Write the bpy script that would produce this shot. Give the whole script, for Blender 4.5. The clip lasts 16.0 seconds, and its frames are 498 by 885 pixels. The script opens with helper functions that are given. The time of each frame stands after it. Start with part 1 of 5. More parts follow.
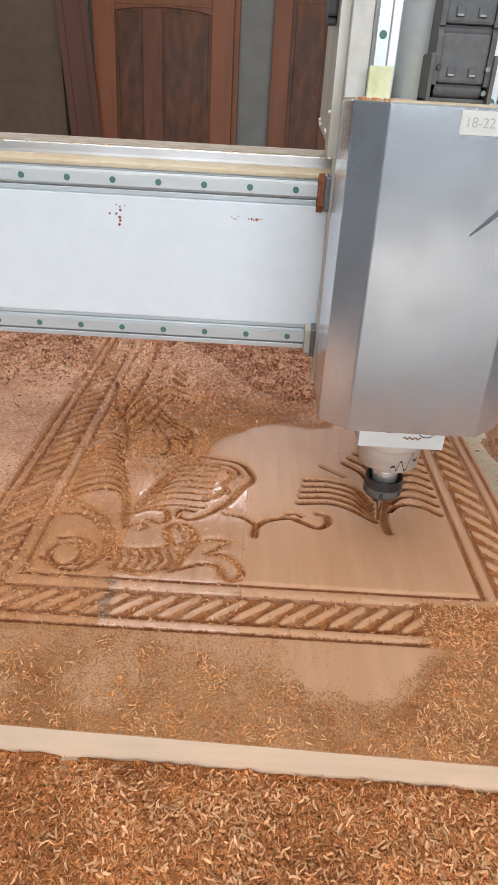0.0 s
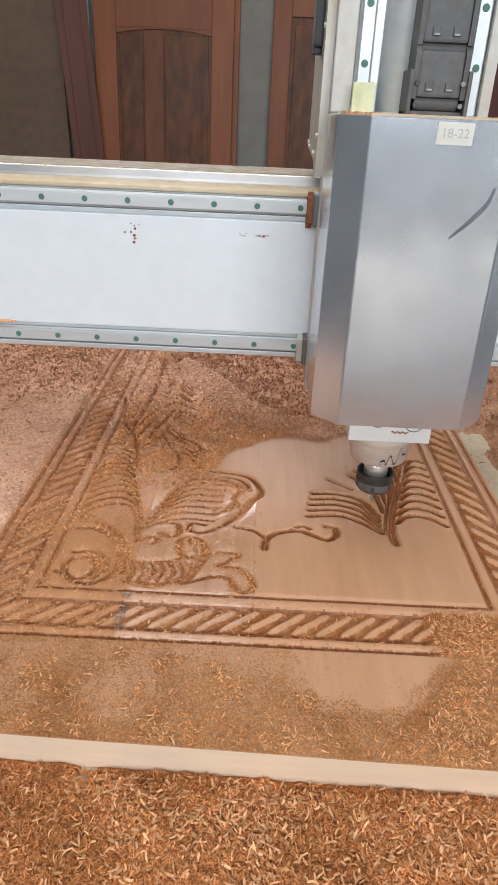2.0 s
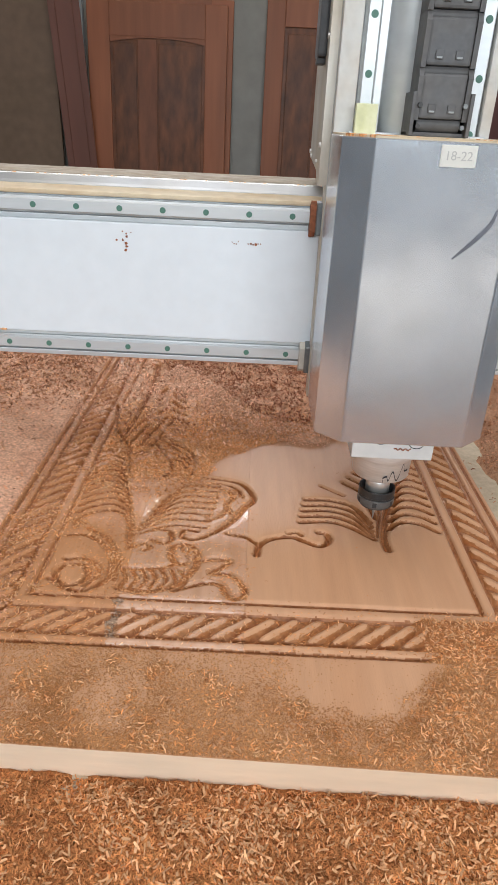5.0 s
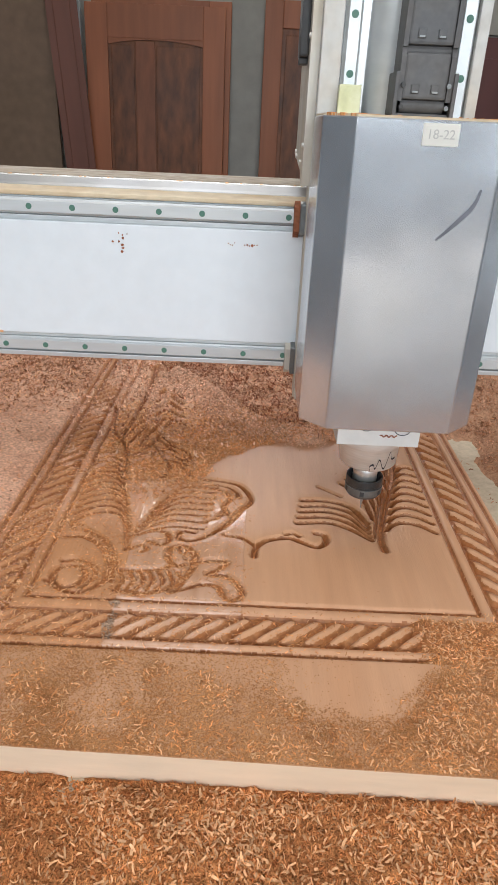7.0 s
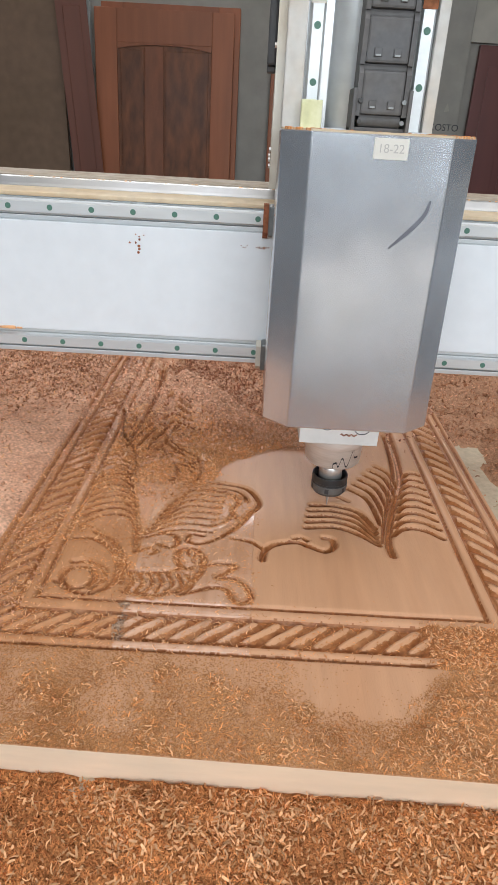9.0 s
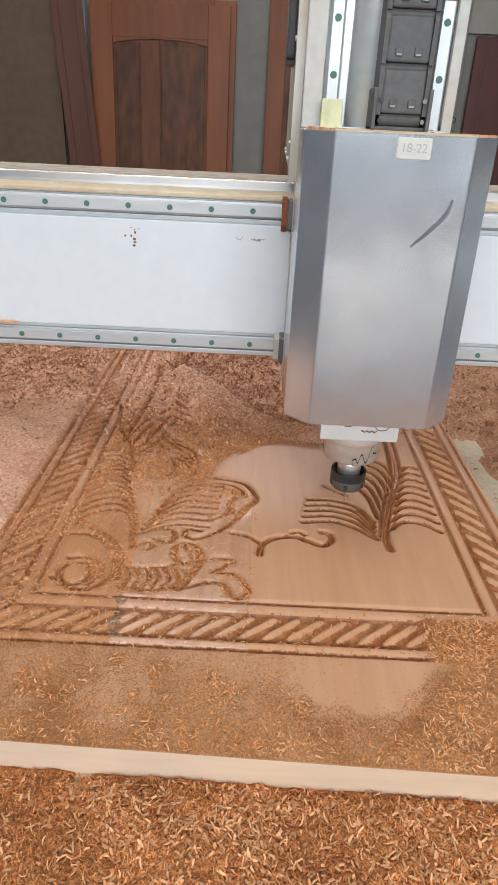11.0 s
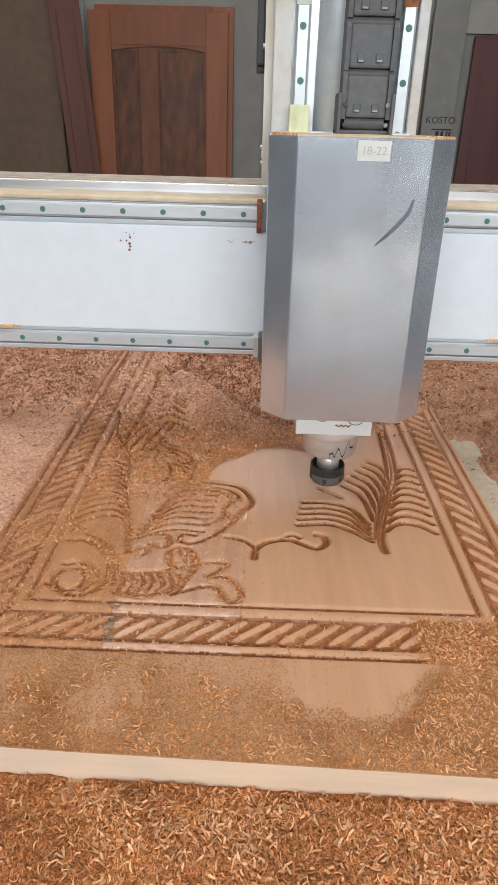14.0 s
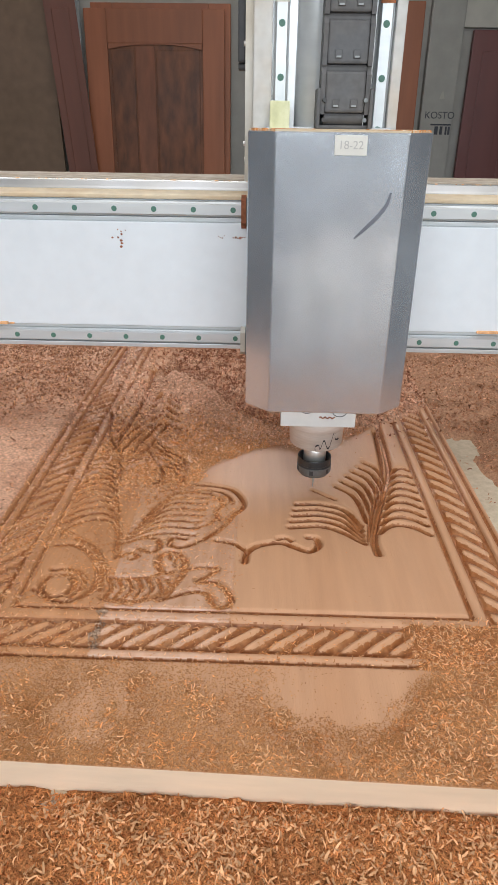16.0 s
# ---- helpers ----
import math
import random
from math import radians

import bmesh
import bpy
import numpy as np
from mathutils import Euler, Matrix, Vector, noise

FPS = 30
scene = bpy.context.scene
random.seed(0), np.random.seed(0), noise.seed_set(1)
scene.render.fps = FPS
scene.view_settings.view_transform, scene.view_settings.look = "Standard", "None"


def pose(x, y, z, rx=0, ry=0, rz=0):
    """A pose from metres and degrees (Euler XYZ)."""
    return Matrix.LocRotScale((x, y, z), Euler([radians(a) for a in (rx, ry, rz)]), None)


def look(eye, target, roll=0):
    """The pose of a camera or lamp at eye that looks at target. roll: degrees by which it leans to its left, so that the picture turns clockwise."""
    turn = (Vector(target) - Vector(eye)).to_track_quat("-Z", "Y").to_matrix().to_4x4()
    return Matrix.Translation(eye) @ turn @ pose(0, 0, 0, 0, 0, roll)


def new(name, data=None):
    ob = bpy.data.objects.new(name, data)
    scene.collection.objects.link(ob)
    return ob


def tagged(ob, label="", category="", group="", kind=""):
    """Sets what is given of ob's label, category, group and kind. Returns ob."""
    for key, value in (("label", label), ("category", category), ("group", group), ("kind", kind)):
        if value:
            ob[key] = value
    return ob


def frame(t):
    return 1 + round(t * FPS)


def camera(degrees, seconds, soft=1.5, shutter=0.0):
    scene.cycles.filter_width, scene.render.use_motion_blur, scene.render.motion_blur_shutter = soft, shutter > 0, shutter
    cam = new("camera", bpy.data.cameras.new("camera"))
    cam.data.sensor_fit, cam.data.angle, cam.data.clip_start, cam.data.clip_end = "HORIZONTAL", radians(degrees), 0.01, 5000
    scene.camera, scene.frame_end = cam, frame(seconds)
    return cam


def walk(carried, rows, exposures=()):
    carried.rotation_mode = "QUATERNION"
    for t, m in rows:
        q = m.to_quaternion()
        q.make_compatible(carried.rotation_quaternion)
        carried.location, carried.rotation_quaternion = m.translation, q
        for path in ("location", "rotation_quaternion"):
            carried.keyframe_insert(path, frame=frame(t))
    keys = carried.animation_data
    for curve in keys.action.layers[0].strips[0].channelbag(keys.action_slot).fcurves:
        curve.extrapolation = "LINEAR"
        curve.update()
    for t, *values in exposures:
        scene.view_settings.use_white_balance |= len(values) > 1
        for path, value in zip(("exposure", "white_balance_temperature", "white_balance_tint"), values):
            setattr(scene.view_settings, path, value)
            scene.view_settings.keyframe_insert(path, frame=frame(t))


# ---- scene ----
cam = camera(42.10, 16.0)
PATH = [
    (0, pose(0.0000, -0.6096, 0.5144, 61.74, -2.83, 1.83)),
    (0.5, pose(-0.0022, -0.6125, 0.5187, 62.03, -2.22, 1.74)),
    (1, pose(-0.0068, -0.6171, 0.5204, 62.44, -2.49, 1.42)),
    (1.5, pose(-0.0099, -0.6250, 0.5233, 62.82, -2.72, 1.09)),
    (2, pose(-0.0109, -0.6257, 0.5243, 62.90, -2.26, 1.66)),
    (2.5, pose(-0.0061, -0.6232, 0.5259, 62.92, -2.34, 0.75)),
    (3, pose(-0.0065, -0.6265, 0.5276, 63.38, -2.17, 1.18)),
    (3.5, pose(-0.0086, -0.6262, 0.5254, 63.48, -2.21, 1.35)),
    (6, pose(-0.0087, -0.6271, 0.5245, 63.56, -2.61, 0.92)),
    (6.5, pose(-0.0054, -0.6260, 0.5248, 63.51, -2.47, 0.65)),
    (7, pose(-0.0047, -0.6263, 0.5241, 63.65, -2.33, 1.06)),
    (7.5, pose(-0.0086, -0.6281, 0.5256, 63.87, -2.59, 0.84)),
    (8, pose(-0.0159, -0.6301, 0.5268, 64.03, -3.01, 1.42)),
    (10.5, pose(-0.0135, -0.6321, 0.5259, 63.67, -2.52, 1.51)),
    (11, pose(-0.0100, -0.6291, 0.5242, 63.57, -2.45, 1.33)),
    (11.5, pose(-0.0054, -0.6255, 0.5246, 63.57, -2.20, 1.18)),
    (12, pose(0.0011, -0.6256, 0.5250, 63.58, -1.72, 1.48)),
    (12.5, pose(0.0100, -0.6307, 0.5276, 63.85, -1.27, 1.37)),
    (13, pose(0.0132, -0.6348, 0.5291, 64.05, -1.20, 1.64)),
    (13.5, pose(0.0094, -0.6329, 0.5302, 64.02, -1.22, 2.12)),
    (14, pose(0.0104, -0.6312, 0.5276, 63.85, -1.35, 1.55)),
    (14.5, pose(0.0156, -0.6320, 0.5294, 64.20, -0.96, 1.63)),
    (15, pose(0.0218, -0.6324, 0.5300, 64.10, -0.61, 1.64)),
    (15.5, pose(0.0231, -0.6287, 0.5261, 63.86, -0.65, 1.54)),
    (16, pose(0.0297, -0.6159, 0.5267, 63.68, -0.72, 1.65)),
]
walk(cam, PATH)
# exposure stays constant
scene.view_settings.exposure = 0.0

# ---- world, sun and daylight ----
world = bpy.data.worlds.new("daylight")
scene.world = world
world.use_nodes = True
wn = world.node_tree
sky = wn.nodes.new("ShaderNodeTexSky")
sky.sky_type = "NISHITA"
sky.sun_disc = False
sky.sun_elevation = radians(48)
sky.sun_rotation = radians(-84)
wn.links.new(sky.outputs[0], wn.nodes["Background"].inputs[0])
wn.nodes["Background"].inputs[1].default_value = 0.13

sun = new("sun", bpy.data.lights.new("sun", "SUN"))
sun.data.energy = 5.0
sun.data.angle = radians(0.5)
sun.data.color = (1.0, 0.95, 0.88)
sun.matrix_world = look((-10, 1, 11.2), (0, 0, 0))

# daylight in the upper part of the open shop front
DAY = new("daylight_opening", bpy.data.lights.new("daylight_opening", "AREA"))
DAY.data.shape = "RECTANGLE"
DAY.data.size, DAY.data.size_y = 4.4, 1.0
DAY.data.energy = 122
DAY.data.color = (0.90, 0.96, 1.0)
DAY.matrix_world = look((0.3, -3.45, 1.5), (0.3, 0.0, 0.45))
# added fill lamp over the machine, in an unseen ceiling opening
TOP_FILL = new("top_fill", bpy.data.lights.new("top_fill", "AREA"))
TOP_FILL.data.shape = "RECTANGLE"
TOP_FILL.data.size, TOP_FILL.data.size_y = 2.2, 2.8
TOP_FILL.data.energy = 45
TOP_FILL.data.color = (1.0, 0.98, 0.95)
TOP_FILL.matrix_world = pose(0.2, 0.15, 2.32)

# added fill lamp in an unseen opening high in the back wall, for sheen
BACK_FILL = new("back_fill", bpy.data.lights.new("back_fill", "AREA"))
BACK_FILL.data.shape = "RECTANGLE"
BACK_FILL.data.size, BACK_FILL.data.size_y = 4.5, 0.55
BACK_FILL.data.energy = 95
BACK_FILL.data.color = (0.97, 0.98, 1.0)
BACK_FILL.matrix_world = look((-0.3, 3.66, 1.835), (-0.1, 0.4, 0.0))


# ---- materials ----
def mat(name, color, rough=0.6, metal=0.0, vary=0.15, scale=30.0, bump=0.0, bump_scale=200.0, stretch=(1, 1, 1), spec=0.4,
        island=0.0, second=None, second_scale=4.0, second_amount=0.5, objvar=0.0, low=0.4, high=0.65):
    """A surface with fine grain, slow blotches, relief, and a shift for each loose piece."""
    m = bpy.data.materials.new(name)
    m.use_nodes = True
    nt = m.node_tree
    n, l = nt.nodes, nt.links
    b = n["Principled BSDF"]
    b.inputs["Roughness"].default_value = rough
    b.inputs["Metallic"].default_value = metal
    b.inputs["Specular IOR Level"].default_value = spec
    tc = n.new("ShaderNodeTexCoord")
    mp = n.new("ShaderNodeMapping")
    mp.inputs["Scale"].default_value = stretch
    l.new(tc.outputs["Object"], mp.inputs["Vector"])
    fine = n.new("ShaderNodeTexNoise")
    fine.inputs["Scale"].default_value = scale
    fine.inputs["Detail"].default_value = 6
    l.new(mp.outputs[0], fine.inputs["Vector"])
    slow = n.new("ShaderNodeTexNoise")
    slow.inputs["Scale"].default_value = second_scale
    slow.inputs["Detail"].default_value = 4
    l.new(mp.outputs[0], slow.inputs["Vector"])
    mix = n.new("ShaderNodeMix")
    mix.data_type = "RGBA"
    mix.inputs["A"].default_value = (*color, 1)
    mix.inputs["B"].default_value = (*(second or [c * 0.7 for c in color]), 1)
    ramp = n.new("ShaderNodeMapRange")
    ramp.inputs["From Min"].default_value, ramp.inputs["From Max"].default_value = low, high
    ramp.inputs["To Max"].default_value = second_amount
    l.new(slow.outputs["Fac"], ramp.inputs["Value"])
    l.new(ramp.outputs[0], mix.inputs["Factor"])
    hsv = n.new("ShaderNodeHueSaturation")
    l.new(mix.outputs["Result"], hsv.inputs["Color"])
    val = n.new("ShaderNodeMapRange")
    val.inputs["From Min"].default_value, val.inputs["From Max"].default_value = 0.3, 0.7
    val.inputs["To Min"].default_value, val.inputs["To Max"].default_value = 1 - vary, 1 + vary
    l.new(fine.outputs["Fac"], val.inputs["Value"])
    out = val.outputs[0]
    if island or objvar:
        rnd = n.new("ShaderNodeNewGeometry" if island else "ShaderNodeObjectInfo")
        amount = island or objvar
        mr = n.new("ShaderNodeMapRange")
        mr.inputs["To Min"].default_value, mr.inputs["To Max"].default_value = 1 - amount, 1 + amount
        l.new(rnd.outputs["Random Per Island" if island else "Random"], mr.inputs["Value"])
        mul = n.new("ShaderNodeMath")
        mul.operation = "MULTIPLY"
        l.new(out, mul.inputs[0])
        l.new(mr.outputs[0], mul.inputs[1])
        out = mul.outputs[0]
    l.new(out, hsv.inputs["Value"])
    l.new(hsv.outputs[0], b.inputs["Base Color"])
    rr = n.new("ShaderNodeMapRange")
    rr.inputs["To Min"].default_value, rr.inputs["To Max"].default_value = max(rough - 0.1, 0.02), min(rough + 0.1, 1)
    l.new(slow.outputs["Fac"], rr.inputs["Value"])
    l.new(rr.outputs[0], b.inputs["Roughness"])
    if bump:
        bn = n.new("ShaderNodeTexNoise")
        bn.inputs["Scale"].default_value = bump_scale
        bn.inputs["Detail"].default_value = 5
        l.new(mp.outputs[0], bn.inputs["Vector"])
        bp = n.new("ShaderNodeBump")
        bp.inputs["Strength"].default_value = bump
        bp.inputs["Distance"].default_value = 0.002
        l.new(bn.outputs["Fac"], bp.inputs["Height"])
        l.new(bp.outputs[0], b.inputs["Normal"])
    return m


M_BOARD = mat("carved_wood", (0.575, 0.312, 0.172), 0.42, spec=0.22, vary=0.06, scale=60, stretch=(1, 0.10, 1), bump=0.25, bump_scale=500,
              second=(0.50, 0.245, 0.12), second_scale=14, second_amount=0.5, objvar=0.02, low=0.45, high=0.75)
M_BOARD_WET = mat("carved_wood_shiny", (0.58, 0.325, 0.195), 0.21, spec=0.65, vary=0.08, scale=90, stretch=(1, 0.12, 1), bump=0.2, bump_scale=500,
                  second=(0.44, 0.205, 0.09), second_scale=38, low=0.45, high=0.75, second_amount=0.7)
M_BOARD_RED = mat("carved_reddish_wood", (0.53, 0.255, 0.118), 0.40, spec=0.25, vary=0.10, scale=90, stretch=(1, 0.12, 1), bump=0.25, bump_scale=500,
                  second=(0.42, 0.175, 0.068), second_scale=24, second_amount=0.6, low=0.42, high=0.7)
M_FINE = mat("fine_brown_dust", (0.47, 0.225, 0.095), 0.85, spec=0.1, vary=0.15, scale=300, island=0.35, second=(0.36, 0.155, 0.058), second_scale=14, second_amount=0.8)
# orange fresh-cut wood, dark enough to carry painted shade in the grooves
M_CUT_SHADE = mat("fresh_cut_wood_groove_shade", (0.33, 0.118, 0.038), 0.4, vary=0.2, scale=160, bump=0.3, bump_scale=600, second=(0.43, 0.195, 0.082), second_scale=40, second_amount=0.8)
M_EDGE = mat("sawn_pale_wood", (0.86, 0.67, 0.49), 0.7, vary=0.06, scale=60, stretch=(0.15, 1, 1), bump=0.2, bump_scale=300,
             second=(0.80, 0.54, 0.33), second_scale=5, second_amount=0.55)
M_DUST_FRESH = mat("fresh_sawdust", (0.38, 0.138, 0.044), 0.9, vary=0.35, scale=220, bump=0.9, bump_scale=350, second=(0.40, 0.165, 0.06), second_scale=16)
M_DUST = mat("sawdust", (0.71, 0.42, 0.275), 0.9, vary=0.35, scale=220, bump=0.9, bump_scale=350, second=(0.42, 0.19, 0.105), second_scale=12)
M_CHIP = mat("shavings", (0.69, 0.30, 0.11), 0.7, spec=0.15, vary=0.15, scale=300, island=0.4, second=(0.46, 0.185, 0.068), second_scale=14, second_amount=0.8)
M_CHIP_FAR = mat("pinkish_shavings", (0.62, 0.335, 0.205), 0.7, spec=0.15, vary=0.15, scale=300, island=0.45, second=(0.38, 0.17, 0.09), second_scale=7, second_amount=0.8)
M_CHIP_BANK = mat("palest_shavings", (0.86, 0.56, 0.39), 0.7, spec=0.15, vary=0.15, scale=300, island=0.3, second=(0.70, 0.41, 0.26), second_scale=14)
M_CHIP_PALE = mat("pale_shavings", (0.78, 0.44, 0.225), 0.65, spec=0.15, vary=0.15, scale=300, island=0.3, second=(0.62, 0.31, 0.14), second_scale=14)
M_MDF = mat("bed_board", (0.58, 0.49, 0.355), 0.8, vary=0.12, scale=120, second=(0.48, 0.37, 0.26), second_scale=9, bump=0.2)
M_WHITE = mat("white_enamel", (0.80, 0.85, 0.89), 0.38, vary=0.02, scale=40, second=(0.75, 0.79, 0.83), second_scale=3, second_amount=0.4)
M_ALU = mat("milled_aluminium", (0.52, 0.54, 0.56), 0.35, metal=0.85, vary=0.08, scale=50, stretch=(0.1, 1, 1), second=(0.46, 0.45, 0.43), second_scale=6)
M_TRAY = mat("bright_sheet_metal", (0.46, 0.46, 0.46), 0.45, metal=1.0, vary=0.08, scale=20, second=(0.50, 0.47, 0.42), second_scale=9, bump=0.06, bump_scale=30)
M_TRAY_DUST = mat("beige_dust", (0.40, 0.34, 0.27), 0.85, vary=0.2, scale=60, spec=0.1, second=(0.30, 0.22, 0.15), second_scale=25)
M_CRUMB = mat("brown_crumbs", (0.40, 0.19, 0.10), 0.8, spec=0.1, vary=0.2, scale=200, island=0.4, second=(0.30, 0.13, 0.07), second_scale=20)
M_DUST_BROWN = mat("brown_sawdust", (0.46, 0.25, 0.145), 0.9, vary=0.3, scale=220, bump=0.9, bump_scale=350, second=(0.36, 0.18, 0.10), second_scale=12)
M_RAIL = mat("ground_rail_steel", (0.63, 0.66, 0.675), 0.42, metal=0.35, vary=0.06, scale=60, stretch=(0.2, 1, 1), second=(0.62, 0.62, 0.60), second_scale=14)
M_CAP = mat("green_plastic", (0.09, 0.21, 0.16), 0.5, vary=0.1, scale=200)
M_COVER = mat("grey_hammered_sheet", (0.75, 0.78, 0.825), 0.235, metal=0.80, vary=0.10, scale=26, stretch=(1, 1, 0.55),
              second=(0.52, 0.55, 0.60), second_scale=6, second_amount=0.8, low=0.40, high=0.68)


def dented(m, ripple, pits):
    """Gives a sheet-metal material slow waves and a fine hammered grain that comes and goes in patches."""
    nt = m.node_tree
    n, l = nt.nodes, nt.links
    b = n["Principled BSDF"]
    tc = n.new("ShaderNodeTexCoord")
    slow = n.new("ShaderNodeTexNoise")
    slow.inputs["Scale"].default_value, slow.inputs["Detail"].default_value = 9, 1
    grain = n.new("ShaderNodeTexNoise")
    grain.inputs["Scale"].default_value, grain.inputs["Detail"].default_value = 260, 2
    patch = n.new("ShaderNodeTexNoise")
    patch.inputs["Scale"].default_value, patch.inputs["Detail"].default_value = 11, 3
    for q in (slow, grain, patch):
        l.new(tc.outputs["Object"], q.inputs["Vector"])
    on = n.new("ShaderNodeMapRange")
    on.inputs["From Min"].default_value, on.inputs["From Max"].default_value = 0.45, 0.62
    on.inputs["To Min"].default_value, on.inputs["To Max"].default_value = 0.15 * pits, pits
    l.new(patch.outputs["Fac"], on.inputs["Value"])
    wave = n.new("ShaderNodeBump")
    wave.inputs["Strength"].default_value, wave.inputs["Distance"].default_value = 1.0, ripple
    l.new(slow.outputs["Fac"], wave.inputs["Height"])
    fine = n.new("ShaderNodeBump")
    fine.inputs["Distance"].default_value = 0.0012
    l.new(on.outputs[0], fine.inputs["Strength"])
    l.new(grain.outputs["Fac"], fine.inputs["Height"])
    l.new(wave.outputs[0], fine.inputs["Normal"])
    l.new(fine.outputs[0], b.inputs["Normal"])
    return m


dented(M_COVER, 0.0025, 0.10)
M_STREAK = mat("dark_grey_streak", (0.18, 0.185, 0.21), 0.45, metal=0.8, vary=0.1, scale=60)
M_COLUMN = mat("dusty_grey_plate", (0.56, 0.53, 0.47), 0.5, metal=0.3, vary=0.08, scale=40, second=(0.50, 0.40, 0.28), second_scale=9)
M_FLANGE = mat("worn_white_plate", (0.62, 0.61, 0.58), 0.5, vary=0.08, scale=60, second=(0.55, 0.42, 0.30), second_scale=14, second_amount=0.5)
M_BLACK = mat("black_plastic", (0.045, 0.046, 0.05), 0.5, vary=0.2, scale=80, second=(0.10, 0.09, 0.08), second_scale=14)
M_CHAIN = mat("grey_nylon", (0.11, 0.11, 0.115), 0.55, vary=0.15, scale=90, second=(0.13, 0.11, 0.09), second_scale=16, objvar=0.1)
M_RUST = mat("rust_coloured_dust", (0.26, 0.085, 0.04), 0.85, vary=0.3, scale=150, bump=0.6, second=(0.36, 0.15, 0.07), second_scale=40)
M_STEEL = mat("turned_steel", (0.72, 0.71, 0.69), 0.38, metal=0.75, vary=0.06, scale=60, stretch=(1, 1, 8), second=(0.55, 0.48, 0.40), second_scale=12)
M_NOSE = mat("brushed_nose_steel", (0.74, 0.72, 0.69), 0.42, metal=0.45, vary=0.06, scale=60, stretch=(1, 1, 8), second=(0.60, 0.54, 0.47), second_scale=12)
M_NUT = mat("blackened_steel", (0.06, 0.065, 0.07), 0.38, metal=0.5, vary=0.15, scale=80, second=(0.12, 0.10, 0.08), second_scale=25)
M_PAPER = mat("paper_label", (0.78, 0.76, 0.70), 0.7, vary=0.03, scale=60)
M_PLATE = mat("white_plate", (0.82, 0.82, 0.80), 0.55, vary=0.04, scale=60)
M_YELLOW = mat("yellow_sticker", (0.70, 0.71, 0.42), 0.5, vary=0.15, scale=60, second=(0.72, 0.72, 0.60), second_scale=60)
M_GLUE = mat("dried_glue", (0.42, 0.28, 0.19), 0.8, spec=0.1, vary=0.3, scale=200, island=0.5)
M_INK = mat("dark_ink", (0.05, 0.05, 0.06), 0.6, vary=0.1)
M_FAINT_INK = mat("faded_ink", (0.58, 0.56, 0.53), 0.7, vary=0.1)
M_PLASTER = mat("grey_plaster", (0.32, 0.31, 0.285), 0.85, vary=0.08, scale=12, second=(0.30, 0.285, 0.25), second_scale=2.2, bump=0.3, bump_scale=60)
M_LIGHT_PLASTER = mat("pale_plaster", (0.42, 0.40, 0.35), 0.85, vary=0.08, scale=12, second=(0.33, 0.31, 0.27), second_scale=3, bump=0.3, bump_scale=60)
M_DARK_BOARD = mat("dark_olive_board", (0.205, 0.128, 0.083), 0.6, vary=0.1, scale=20, second=(0.16, 0.105, 0.062), second_scale=1.5)
M_DOOR = mat("red_brown_hardwood", (0.28, 0.092, 0.037), 0.5, vary=0.18, scale=16, stretch=(1, 1, 0.1), second=(0.33, 0.11, 0.05), second_scale=5, objvar=0.12)
M_DOOR_DARK = mat("dark_figured_hardwood", (0.135, 0.045, 0.017), 0.5, vary=0.4, scale=26, stretch=(1, 1, 0.35), second=(0.22, 0.075, 0.025), second_scale=8)
M_DOOR_MID = mat("red_brown_figured_hardwood", (0.22, 0.075, 0.032), 0.5, vary=0.25, scale=24, stretch=(1, 1, 0.25), second=(0.17, 0.055, 0.025), second_scale=6)
M_LEAN = mat("maroon_hardwood", (0.165, 0.050, 0.027), 0.55, vary=0.15, scale=14, stretch=(1, 1, 0.1), second=(0.10, 0.038, 0.026), second_scale=4)
M_MAROON = mat("maroon_paint", (0.125, 0.036, 0.032), 0.42, vary=0.1, scale=10, stretch=(1, 1, 0.3), second=(0.16, 0.055, 0.045), second_scale=4)
M_FLOOR = mat("concrete_floor", (0.13, 0.115, 0.095), 0.85, vary=0.12, scale=8, second=(0.17, 0.115, 0.07), second_scale=1.5)
# for unseen walls, dark to cut bounce light and reflections in the cover
M_UNSEEN_DARK = mat("unseen_dark_wall", (0.09, 0.11, 0.13), 0.8, vary=0.2, scale=3)
M_NUT_SKIRT = mat("dull_grey_steel", (0.20, 0.21, 0.21), 0.42, metal=0.6, vary=0.15, scale=80)
M_GROUND = mat("dry_yard", (0.74, 0.70, 0.64), 0.9, vary=0.12, scale=3, second=(0.66, 0.61, 0.54), second_scale=0.4)
M_CEIL = mat("ceiling_board", (0.24, 0.22, 0.19), 0.85, vary=0.06, scale=4)
M_FRAME = mat("machine_grey", (0.36, 0.38, 0.39), 0.5, vary=0.06, scale=8)
M_CREAM = mat("dusty_cream_beam_top", (0.66, 0.54, 0.38), 0.75, vary=0.08, scale=60, second=(0.55, 0.38, 0.22), second_scale=18)


# ---- mesh helpers ----
def box(bm, x0, x1, y0, y1, z0, z1, bevel=0.0, mi=0):
    """A box, with its edges rounded off if bevel is given."""
    r = bmesh.ops.create_cube(bm, size=1.0)
    vs = r["verts"]
    bmesh.ops.scale(bm, vec=(x1 - x0, y1 - y0, z1 - z0), verts=vs)
    bmesh.ops.translate(bm, vec=((x0 + x1) / 2, (y0 + y1) / 2, (z0 + z1) / 2), verts=vs)
    fs = list({f for v in vs for f in v.link_faces})
    for f in fs:
        f.material_index = mi
    if bevel:
        es = list({e for v in vs for e in v.link_edges})
        bmesh.ops.bevel(bm, geom=es, offset=bevel, segments=2, affect="EDGES", profile=0.6)
    return bm


